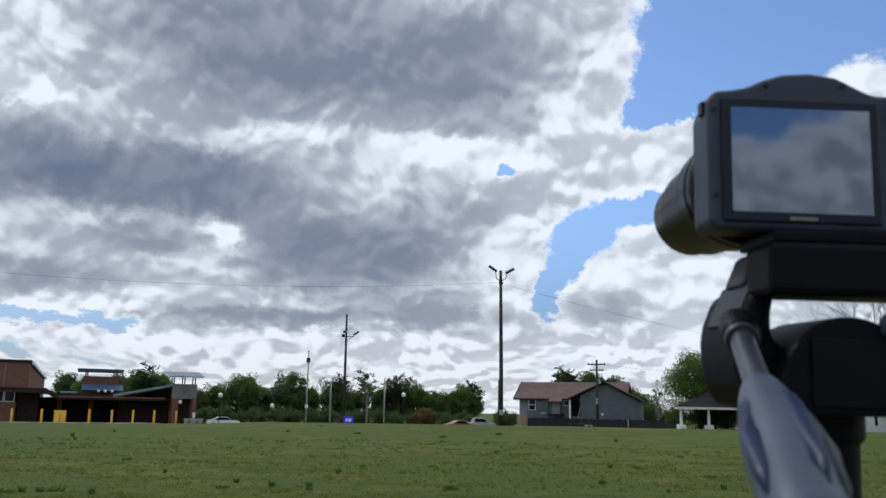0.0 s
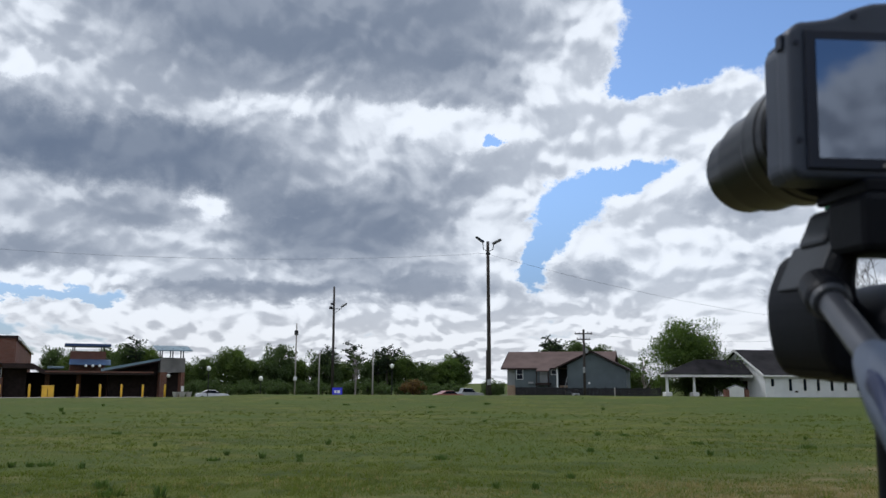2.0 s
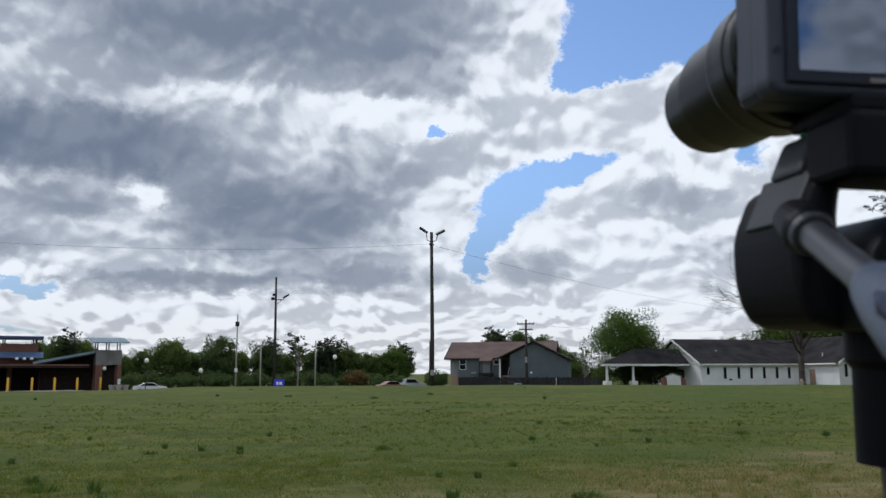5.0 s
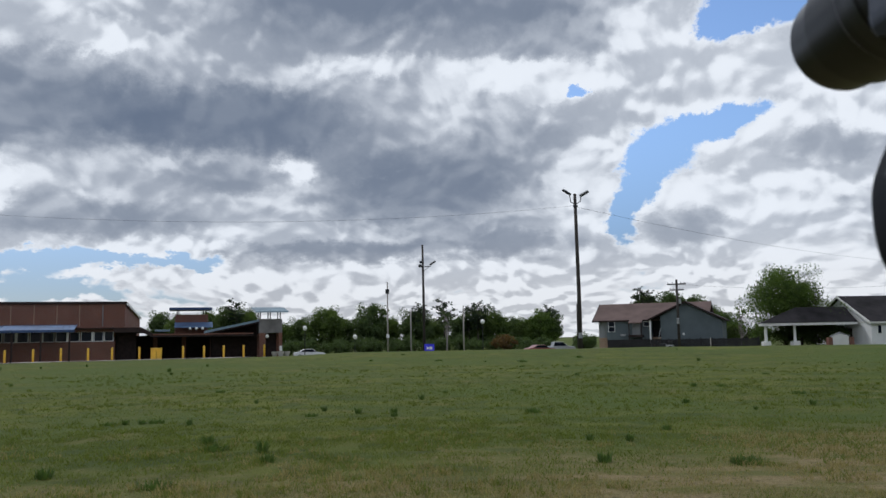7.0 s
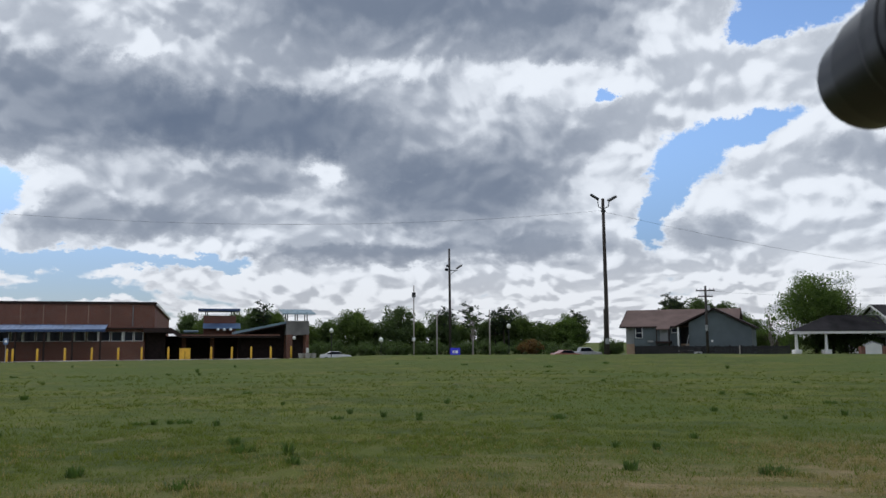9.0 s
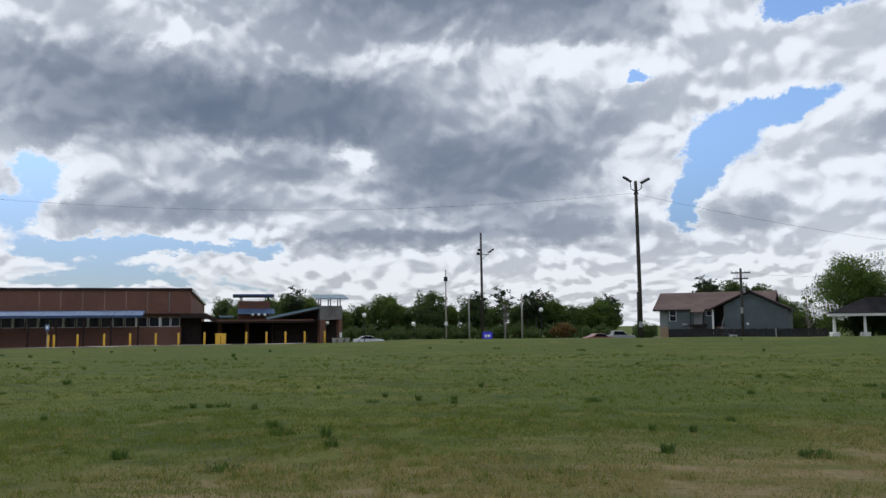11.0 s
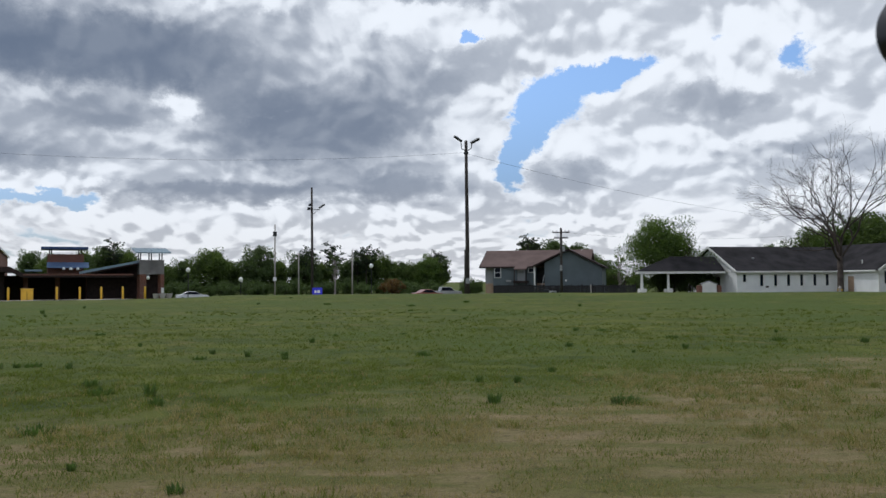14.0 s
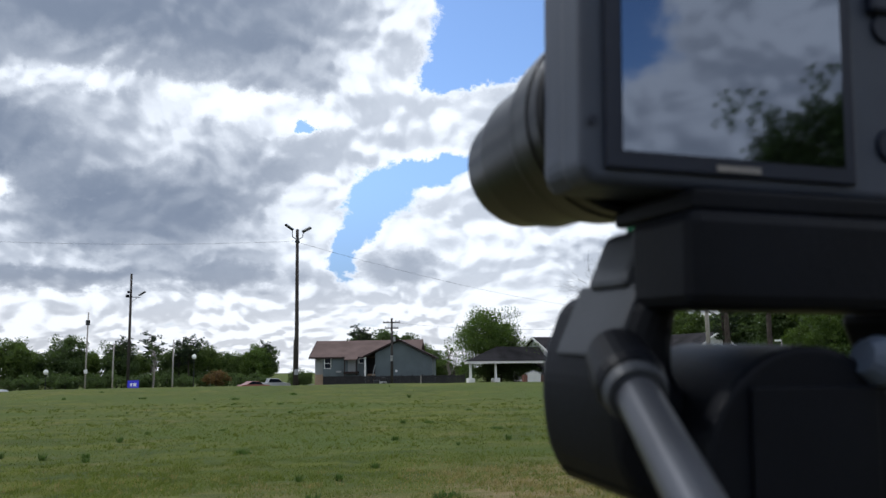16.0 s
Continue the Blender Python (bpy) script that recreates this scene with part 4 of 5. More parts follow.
def church():
    c = thing("church", in_frame(C, 71.1, 110), "white church with charcoal shingle roofs", "church")
    lo = -1.0
    ox, oy = 71.1, 110
    W = 14.3
    part("nave_wall", prism([(0, lo), (W, lo), (W, 2.9), (W / 2, 6.45), (0, 2.9)], 0, 90.5 - ox, "x"), M_SIDING, c, "white siding walls")
    nr = part("nave_roof", prism([(-0.45, 2.72), (W / 2, 6.6), (W + 0.45, 2.72), (W + 0.45, 2.92), (W / 2, 6.82), (-0.45, 2.92)], -0.5, 96.5 - ox, "x"), M_SHINGLE, c, "charcoal shingle roof")
    part("verge", prism([(-0.52, 2.6), (W / 2, 6.52), (W / 2, 6.86), (-0.52, 2.94)], -0.58, -0.5, "x"), M_WHITE, nr)
    part("verge", prism([(W + 0.52, 2.6), (W / 2, 6.52), (W / 2, 6.86), (W + 0.52, 2.94)], -0.58, -0.5, "x"), M_WHITE, nr)
    part("gutter", box(-0.5, 89.8 - ox, -0.58, -0.45, 2.62, 2.86), M_WHITE, nr)
    for u, z0 in ((72.3, 1.24), (75.2, 0.61), (77.6, 0.61), (79.83, 0.61), (82.1, 0.61), (84.4, 0.61), (86.6, 0.61)):
        slit(c, u - ox, -0.02, z0, 2.33)
    part("vent", box(75.9 - ox, 76.4 - ox, -0.07, 0.0, 0.35, 0.6), M_DARKTRIM, c)
    part("porch_door", box(-0.08, -0.003, 4.6, 6.6, lo, 2.0), M_DARKTRIM, c, "dark brown double door")
    part("gable_trim", box(-0.06, -0.003, 0.05, W - 0.05, 2.78, 2.95), M_WHITE, c)
    # cross wing
    w0, w1, v0 = 89.85 - ox, 103.0 - ox, 103 - oy
    wm = (w0 + w1) / 2
    part("wing_wall", prism([(w0, lo), (w1, lo), (w1, 2.95), (wm, 6.75), (w0, 2.95)], v0, 22, "y"), M_SIDING, c, "white siding wing")
    wr = part("wing_roof", prism([(w0 - 0.5, 2.78), (wm, 6.95), (w1 + 0.5, 2.78), (w1 + 0.5, 2.98), (wm, 7.18), (w0 - 0.5, 2.98)], v0 - 0.6, 22.5, "y"), M_SHINGLE, c, "charcoal shingle roof")
    part("verge", prism([(w0 - 0.56, 2.66), (wm, 6.86), (wm, 7.2), (w0 - 0.56, 3.0)], v0 - 0.7, v0 - 0.6, "y"), M_WHITE, wr)
    part("verge", prism([(w1 + 0.56, 2.66), (wm, 6.86), (wm, 7.2), (w1 + 0.56, 3.0)], v0 - 0.7, v0 - 0.6, "y"), M_WHITE, wr)
    part("gutter", box(w0 - 0.62, w0 - 0.5, v0, -0.3, 2.68, 2.9), M_WHITE, wr)
    for u in (91.05, 93.3, 95.71, 97.6, 102.0):
        slit(c, u - ox, v0 - 0.02, 0.85, 2.75, 0.28)
    part("belt", box(w0 + 0.02, w1 - 0.02, v0 - 0.05, v0 - 0.003, 3.0, 3.14), M_GREYSIDING, c)
    part("corner_post", box(w0 - 0.06, w0 + 0.12, v0 - 0.08, v0 + 0.1, lo, 2.9), M_WHITE, c)
    part("corner_post", box(w1 - 0.1, w1 + 0.08, v0 - 0.08, v0 + 0.1, lo, 2.9), M_WHITE, c)
    part("side_door", box(w0 - 0.07, w0 - 0.003, -1.9, -0.7, lo, 2.0), M_TANBRICK, c, "tan side door")
    part("downspout", tube([((88.2 - ox, -0.5, 4.2), 0.09), ((88.6 - ox, -0.5, 3.0), 0.09), ((88.9 - ox, -0.2, 2.4), 0.09), ((88.9 - ox, -0.15, lo), 0.09)], 8), M_WHITE, c)
    part("roof_vent", tube([((91.0 - ox, -2.4, 3.4), 0.09), ((91.0 - ox, -2.4, 4.5), 0.09)], 8), M_WHITE, c)
    part("roof_vent", ball((76.0 - ox, 3.2, 4.85), 0.22, 0.22, 0.15, u=10, v=6), M_GALV, c)


church()


def carport():
    p = thing("carport", in_frame(C, 56.3, 112.6), "open hip-roofed carport on white columns", "carport")
    lo = -0.9
    bm = bmesh.new()
    eave, top = 2.95, 5.2
    x0, x1, y0, y1 = -0.2, 14.2, -0.5, 5.4
    v = [bm.verts.new(q) for q in ((x0, y0, eave), (x1, y0, eave), (x1, y1, eave), (x0 + 2.4, y1, eave), (6.6, 2.5, top), (x1, 2.5, top))]
    w = [bm.verts.new(q) for q in ((x0, y0, eave - 0.05), (x1, y0, eave - 0.05), (x1, y1, eave - 0.05), (x0 + 2.4, y1, eave - 0.05))]
    for f in ((v[0], v[1], v[5], v[4]), (v[3], v[4], v[5], v[2]), (v[0], v[4], v[3]), (v[1], v[2], v[5]), (w[0], w[3], w[2], w[1]),
              (w[0], w[1], v[1], v[0]), (w[1], w[2], v[2], v[1]), (w[2], w[3], v[3], v[2]), (w[3], w[0], v[0], v[3])):
        bm.faces.new(f)
    part("roof", bm, M_SHINGLE, p, "charcoal shingle hip roof")
    for a in ((x0 + 0.05, x1, y0 + 0.05, y0 + 0.2), (x0 + 2.45, x1, y1 - 0.2, y1 - 0.05)):
        part("fascia", box(*a, eave - 0.4, eave - 0.052), M_WHITE, p, "white fascia board")
    part("fascia", prism([(x0 + 0.14, y0 + 0.21), (x0 + 0.3, y0 + 0.21), (x0 + 2.55, y1 - 0.21), (x0 + 2.39, y1 - 0.21)], eave - 0.4, eave - 0.052, "z"), M_WHITE, p, "white fascia board")
    for x, y in ((0.7, 0.2), (5.0, 0.2), (3.0, 4.8), (7.5, 4.8)):
        col = part("column", tube([((x, y, 0.3), 0.22), ((x, y, 2.56), 0.17)], 14), M_WHITE, p, "white round column")
        part("plinth", box(x - 0.5, x + 0.5, y - 0.5, y + 0.5, lo, 0.3, 0.03), M_WHITE, col)


carport()

cs = thing("church_sign", in_frame(C, 61.2, 104.5), "low white church sign between brown brick pillars", "sign")
part("panel", prism([(0.7, -0.9), (3.0, -0.9), (3.0, 0.95), (1.85, 1.32), (0.7, 0.95)], -0.12, 0.12, "y", 0.01), M_WHITE, cs)
part("cap", prism([(0.5, 0.92), (1.85, 1.36), (3.2, 0.92), (3.2, 1.02), (1.85, 1.46), (0.5, 1.02)], -0.16, 0.16, "y"), M_GREYSIDING, cs)
for x in (0.05, 3.05):
    part("pillar", box(x, x + 0.6, -0.3, 0.3, -0.9, 0.8, 0.02), M_BRICK, cs)

hy = thing("fire_hydrant", foot(bearing(27.9, 92)), "pale yellow fire hydrant in the grass", "hydrant")
part("barrel", tube([((0, 0, 0), 0.2), ((0, 0, 0.08), 0.2), ((0, 0, 0.1), 0.14), ((0, 0, 0.62), 0.14), ((0, 0, 0.66), 0.19), ((0, 0, 0.72), 0.17), ((0, 0, 0.85), 0.08), ((0, 0, 0.92), 0.04)], 12), M_PALEPOLE, hy, smooth=True)
for s in (-1, 1):
    part("nozzle", tube([((0.1 * s, 0, 0.5), 0.07), ((0.25 * s, 0, 0.5), 0.07)], 10), M_YELLOW, hy)


# ---- trees ----
def leaf_mesh(name, centres, spreads, per, size, material, flat=1.0, seed=1, thin=1.0):
    """Many small leaf sprays round the given centres, as one mesh."""
    rng = np.random.default_rng(seed)
    c = np.repeat(np.asarray(centres, float), per, axis=0)
    s = np.repeat(np.asarray(spreads, float), per)[:, None]
    d = rng.normal(size=c.shape)
    d /= np.linalg.norm(d, axis=1)[:, None]
    d *= rng.uniform(0.25, 1.0, (len(c), 1)) ** 0.6
    d[:, 2] *= flat
    p = c + d * s
    a = rng.normal(size=p.shape)
    a /= np.linalg.norm(a, axis=1)[:, None]
    b = np.cross(a, rng.normal(size=p.shape))
    b /= np.linalg.norm(b, axis=1)[:, None]
    h = size * rng.uniform(0.6, 1.4, (len(p), 1))
    quad = np.stack([p - a * h, p - b * h * 0.6 * thin, p + a * h, p + b * h * 0.6 * thin], 1).reshape(-1, 3)
    me = bpy.data.meshes.new(name)
    me.from_pydata(quad.tolist(), [], np.arange(len(quad)).reshape(-1, 4).tolist())
    me.materials.append(material)
    return me


def limb(bm, a, b, r0, r1, bend, rng, n=6, steps=4):
    a, b = Vector(a), Vector(b)
    side = Vector(rng.normal(size=3).tolist()) * (b - a).length * bend
    tube([(a.lerp(b, t) + side * math.sin(math.pi * t), r0 + (r1 - r0) * t) for t in [k / steps for k in range(steps + 1)]], n, bm, caps=False)


def leafy_tree(name, label, height, radius, base, clumps, per, size, leaf, bark, seed, m, loose=0.16, top=1.0):
    """Tapered trunk, limbs to the clumps, and a crown with gaps and an uneven outline."""
    rng = np.random.default_rng(seed)
    t = thing(name, m, label, "tree")
    cz, rz = (height + base) / 2, (height - base) / 2
    pts = []
    while len(pts) < clumps:
        d = rng.normal(size=3)
        d /= np.linalg.norm(d)
        k = rng.uniform(0.2, 1.0) ** 0.5 * (0.78 + 0.4 * noise.noise((d[0] * 1.7 + seed, d[1] * 1.7, d[2] * 1.7)))
        q = (d[0] * radius * k, d[1] * radius * k, cz + d[2] * rz * k)
        if q[2] > cz:
            q = (q[0] * top, q[1] * top, q[2])
        pts.append(q)
    pts = np.array(pts)
    bm = bmesh.new()
    r0 = height * 0.022
    tube([((0, 0, 0), r0 * 1.4), ((0, 0, 0.3), r0), ((0.1, 0.05, base), r0 * 0.8), ((0.0, 0.1, cz), r0 * 0.5), ((0, 0, height * 0.93), r0 * 0.1)], 8, bm)
    for q in pts[:: max(1, clumps // 26)]:
        z = min(max(base * 0.7, q[2] - 0.4 * height * rng.uniform(0.3, 0.8)), cz)
        limb(bm, (0.05, 0.05, z), q, r0 * 0.38, r0 * 0.08, 0.08, rng, 5)
    part("trunk", bm, bark, t, "bark-covered trunk and limbs", smooth=True)
    me = leaf_mesh("crown", pts, np.full(len(pts), radius * loose * 1.6) * rng.uniform(0.6, 1.3, len(pts)), per, size, leaf, 0.8, seed)
    crown = new("crown", me)
    crown.parent = t
    tagged(crown, "loose leafy crown")
    return t


def pine_tree(name, label, height, radius, clear, m, seed, whorls=26, per=34, size=0.26, leaf=None):
    """A straight trunk, whorls of up-curved boughs and flat tufts of needles at their ends."""
    rng = np.random.default_rng(seed)
    t = thing(name, m, label, "tree")
    bm = bmesh.new()
    r0 = height * 0.013
    sway = rng.uniform(-0.3, 0.3, 2)
    tube([((0, 0, 0), r0 * 1.4), ((0, 0, 0.6), r0), ((sway[0], sway[1], height * 0.5), r0 * 0.75), ((0, 0, height * 0.98), r0 * 0.12)], 9, bm)
    cs, ss = [], []
    for k in range(whorls):
        f = (k + rng.uniform(0, 0.8)) / whorls
        z = height * (clear + (0.97 - clear) * f)
        reach = radius * (0.35 + 0.65 * math.sin(math.pi * min(1, 0.18 + 0.82 * (1 - f)) ** 0.9)) * rng.uniform(0.45, 1.1)
        for _ in range(rng.integers(2, 4)):
            a = rng.uniform(0, math.tau)
            tip = (math.cos(a) * reach, math.sin(a) * reach, z + reach * rng.uniform(0.05, 0.6))
            limb(bm, (0, 0, z), tip, r0 * 0.22, r0 * 0.05, 0.05, rng, 5)
            for s in np.arange(0.45, 1.05, 0.11):
                cs.append((tip[0] * s + rng.normal() * 0.25, tip[1] * s + rng.normal() * 0.25, z + (tip[2] - z) * s + 0.15 + rng.normal() * 0.12))
                ss.append(rng.uniform(0.22, 0.55) * radius / 5)
    part("trunk", bm, M_BARK, t, "straight dark pine trunk", smooth=True)
    crown = new("crown", leaf_mesh("crown", cs, ss, per, size, leaf or M_NEEDLE, 0.5, seed, 0.5))
    crown.parent = t
    tagged(crown, "open tufts of dark needles")
    return t


def bare_tree(m, seed):
    rng = np.random.default_rng(seed)
    t = thing("bare_tree", m, "leafless spreading tree with fine grey twigs", "tree")
    bm = bmesh.new()

    def grow(p, d, length, r, depth):
        n = 4
        pts = [(p, r)]
        for k in range(n):
            d = (d + Vector(rng.normal(size=3).tolist()) * 0.15 + Vector((0, 0, 0.03))).normalized()
            p = p + d * (length / n)
            pts.append((p, r * (1 - 0.4 * (k + 1) / n)))
        tube(pts, 7 if depth > 4 else 4, bm, caps=False)
        if depth == 0:
            return
        kids = 3 if depth > 1 else 5
        for k in range(kids):
            src = pts[-1 if k < 2 else (2 if k == 2 else 3)]
            axis = Vector(rng.normal(size=3).tolist())
            axis = (axis - d * axis.dot(d)).normalized()
            lean = rng.uniform(0.35, 0.75) if k else rng.uniform(0.15, 0.35)
            grow(src[0], (d + axis * lean).normalized(), length * rng.uniform(0.66, 0.84), src[1] * 0.77, depth - 1)

    tube([((0, 0, 0), 0.42), ((0, 0, 0.4), 0.3), ((0.05, 0, 4.2), 0.24)], 10, bm)
    for a, lean, ln in ((0.3, 0.6, 4.3), (1.6, 0.2, 4.7), (2.7, 0.75, 4.1), (3.9, 0.4, 4.4), (5.2, 0.7, 4.2), (3.2, 1.3, 3.8), (0.1, 1.3, 3.8)):
        grow(Vector((0, 0, rng.uniform(3.2, 4.2))), Vector((math.cos(a) * lean, math.sin(a) * lean, 1)).normalized(), ln, 0.15, 4)
    part("trunk", bm, M_BARK, t, "grey trunk and limbs", smooth=True)
    return t


def planted(az, r, scale=1.0, turn=0.0):
    return foot(bearing(az, r, 0, turn)) @ Matrix.Scale(scale, 4)


# models of 10 m; every other tree of the line is a turned and scaled repeat
round_a = leafy_tree("oak_tree", "full dark green broadleaf tree in the far line", 10, 4.8, 0.4, 130, 100, 0.17, M_LEAF_A, M_BARK, 11, planted(-13.5, 150, 0.92, 20))
round_b = leafy_tree("maple_tree", "rounded green tree in the far line", 10, 4.3, 0.3, 120, 100, 0.17, M_LEAF_C, M_BARK, 12, planted(-10.5, 150, 0.97, 60))
spring = leafy_tree("spring_tree", "light green spring-leaved tree", 10, 4.3, 0.8, 100, 90, 0.15, M_LEAF_B, M_BARK, 13, planted(1.3, 148, 0.78, 10))
thin_pine = pine_tree("far_pine", "slim pine standing in the far line", 10, 2.3, 0.45, planted(-5.4, 151, 0.93), 14, 20, 40, 0.11)
bush = leafy_tree("bush", "low rounded green bush by the lot", 3, 2.2, -0.4, 60, 50, 0.11, M_LEAF_C, M_BARK, 15, planted(4.1, 128, 1.0))
red_bush = leafy_tree("red_shrub", "reddish spring shrub before the trees", 3, 2.0, 0.2, 40, 40, 0.13, M_LEAF_R, M_BARK, 16, planted(-1.3, 138, 1.15))
for model, az, r, s in ((round_a, -16.3, 150, 0.72), (round_b, -15.1, 152, 0.8), (round_b, -12.1, 154, 0.8), (round_a, -9.2, 154, 0.85), (round_b, -7.4, 150, 0.95), (thin_pine, -7.1, 149, 0.98),
                        (round_a, -6.1, 158, 0.8), (thin_pine, -5.0, 156, 0.9), (round_b, -4.2, 152, 0.78), (thin_pine, -3.6, 150, 0.95), (thin_pine, -3.0, 148, 1.0), (round_b, -2.9, 151, 0.93), (thin_pine, -2.3, 152, 0.96),
                        (round_a, -1.8, 150, 0.9), (round_b, -0.6, 153, 0.75), (round_a, 0.3, 150, 0.76), (round_b, 1.7, 151, 0.88), (thin_pine, 1.8, 150, 0.9), (bush, 0.4, 136, 0.9), (bush, -3.4, 138, 0.9),
                        (bush, -8.6, 140, 1.0), (bush, -12.8, 140, 1.0), (bush, 4.5, 131, 0.8), (round_a, -18.9, 170, 1.0), (round_b, -20.0, 168, 0.98), (round_a, -21.2, 172, 0.95), (thin_pine, -19.5, 165, 1.05),
                        (round_b, -24.2, 185, 0.95), (round_a, -22.9, 180, 0.92), (bush, -10.4, 141, 1.1), (bush, -5.8, 141, 1.0), (bush, 1.8, 138, 0.8),
                        (round_b, 8.4, 165, 1.1), (round_b, 9.8, 160, 1.08), (round_b, 11.2, 158, 1.0), (round_a, 12.4, 150, 0.8), (round_b, 13.4, 146, 0.6), (thin_pine, 8.2, 158, 1.1), (thin_pine, 8.7, 160, 1.0),
                        (round_a, 13.4, 140, 0.42), (bush, 14.0, 145, 1.1), (bush, 15.4, 146, 1.2), (bush, 18.6, 146, 1.2), (bush, 16.9, 134, 1.25), (bush, 17.9, 135, 1.3), (bush, 18.9, 134, 1.25), (bush, 19.9, 136, 1.3), (bush, 20.9, 138, 1.3), (bush, 13.0, 140, 1.0),
                        *((bush, -17 + 1.15 * k, 142 + 3 * (k % 2), 0.95 + 0.12 * (k % 3)) for k in range(17))):
    copy_thing(model, planted(az, r, s * (0.93 if -18 < az < 3 else 1.0), az * 37 % 360))

big = leafy_tree("large_tree", "large light green tree with bare upper twigs", 11.6, 6.6, 0.6, 200, 150, 0.115, M_LEAF_B, M_BARK, 21, planted(17.0, 136, 1.13), 0.15, 0.85)
leafy_tree("thin_tree", "sparse young tree with thin leaves", 7.5, 2.4, 1.6, 26, 22, 0.15, M_LEAF_B, M_PALEBARK, 22, planted(14.3, 131, 0.95))
leafy_tree("thin_tree", "slim pale-barked tree before the far line", 8.4, 1.7, 3.4, 22, 40, 0.11, M_LEAF_C, M_PALEBARK, 24, planted(-5.2, 140, 0.95))
bare_tree(planted(27.95, 94, 1.1, 40), 33)
small_bare = bare_tree(planted(17.6, 137, 0.66, 100), 35)
tagged(small_bare, "leafless twiggy tree among green trees")
copy_thing(small_bare, planted(14.6, 138, 0.45, 10))

# woods to the right of the church and behind it
pine = pine_tree("pine_tree", "tall open pine with dark needle tufts", 26, 6.0, 0.34, planted(35.4, 106, 1.0), 41, 38, 30, 0.17)
for az, r, s, turn in ((38.4, 118, 0.98, 70), (41.6, 116, 1.04, 150), (44.3, 121, 1.1, 200), (47.2, 116, 1.1, 260), (50.0, 119, 1.05, 300), (32.7, 122, 0.62, 110), (39.8, 128, 0.95, 20)):
    copy_thing(pine, planted(az, r, s, turn))
for az, r, s, model in ((37.2, 114, 0.95, spring), (39.0, 110, 1.25, spring), (40.8, 114, 1.6, spring), (42.7, 110, 1.5, spring), (44.6, 113, 1.9, spring), (46.8, 112, 1.9, round_b), (49.2, 112, 1.8, spring), (51.6, 112, 1.7, round_a),
                        (38.6, 119, 1.5, spring), (40.0, 120, 1.7, round_b), (41.8, 118, 1.75, spring), (43.6, 120, 1.9, round_b), (45.6, 118, 1.9, round_b), (47.6, 118, 2.0, round_a), (50.4, 118, 2.0, round_b), (36.2, 122, 1.05, round_b), (38.0, 126, 1.2, round_b), (41.5, 126, 1.4, round_b), (45.4, 126, 1.6, round_b), (34.6, 150, 1.4, round_b), (33.2, 152, 1.45, round_b), (31.8, 156, 1.5, spring), (30.4, 155, 1.5, round_a), (29.2, 158, 1.45, round_b),
                        (27.9, 156, 1.45, spring), (26.6, 160, 1.3, round_a), (25.2, 165, 1.05, spring), (24.2, 168, 0.95, round_b), (36.4, 110, 1.49, bush), (37.4, 108, 1.32, bush), (38.5, 109, 1.49, bush), (39.6, 107, 1.44, bush), (40.7, 108, 1.44, bush), (41.8, 106, 1.44, bush), (42.9, 107, 1.49, bush),
                        (44.0, 106, 1.44, bush), (45.1, 107, 1.49, bush), (46.2, 106, 1.44, bush), (47.4, 107, 1.56, bush), (48.6, 106, 1.44, bush), (50.0, 107, 1.56, bush), (36.8, 124, 1.5, round_b), (39.2, 124, 1.9, round_b), (42.4, 126, 2.1, round_b), (46.6, 126, 2.2, round_b), (35.2, 117, 0.6, round_b), (23.2, 170, 0.82, round_a), (21.4, 165, 0.75, round_b)):
    copy_thing(model, planted(az, r, s, az * 53 % 360))
snag = thing("ivy_trunk", planted(32.85, 97, 1.0), "dead trunk wrapped in dark ivy", "tree")
part("trunk", tube([((0, 0, 0), 0.55), ((0.05, 0, 2), 0.35), ((0, 0, 8), 0.24), ((0.05, 0, 11.5), 0.16)], 9), M_BARK, snag, smooth=True)
ivy = new("ivy", leaf_mesh("ivy", [(0.1, 0, 0.6), (0.0, -0.1, 1.6), (0.1, 0, 2.6), (0, 0.1, 8.2), (0.1, 0, 9.2), (0, 0, 10.2)], [0.7, 0.6, 0.45, 0.35, 0.45, 0.35], 90, 0.12, M_LEAF_C, 1.0, 44))
ivy.parent = snag
# tall trees behind the walker
for az, r, s, model in ((136.5, 48, 1.4, round_b), (131, 45, 1.4, round_b), (126, 50, 1.4, round_a), (119, 52, 1.5, round_b), (-150, 90, 1.0, round_a), (170, 120, 1.1, round_b)):
    copy_thing(model, planted(az, r, s, az))


# ---- grass ----
M_BLADE = foliage("grass_blades", (0.108, 0.13, 0.024), (0.075, 0.098, 0.019))
M_STRAW = foliage("dry_grass_blades", (0.25, 0.2, 0.1), (0.145, 0.135, 0.05))
M_WEED = foliage("weed_leaves", (0.062, 0.1, 0.026), (0.04, 0.072, 0.02))


def blades(name, x, y, height, width, material, label, seed):
    rng = np.random.default_rng(seed)
    z = np.array([level(a, b) for a, b in zip(x, y)]) - 0.01
    a = rng.uniform(0, math.tau, len(x))
    h = height * rng.uniform(0.5, 1.4, len(x))
    w = width * rng.uniform(0.6, 1.3, len(x))
    lean = rng.normal(size=(len(x), 2)) * 0.45 * h[:, None]
    p = np.stack([x, y, z], 1)
    e = np.stack([np.cos(a) * w, np.sin(a) * w, 0 * a], 1)
    tip = p + np.stack([lean[:, 0], lean[:, 1], h], 1)
    v = np.stack([p - e, p + e, tip], 1).reshape(-1, 3)
    me = bpy.data.meshes.new(name)
    me.from_pydata(v.tolist(), [], np.arange(len(v)).reshape(-1, 3).tolist())
    me.materials.append(material)
    return tagged(new(name, me), label, "grass", kind="stuff")


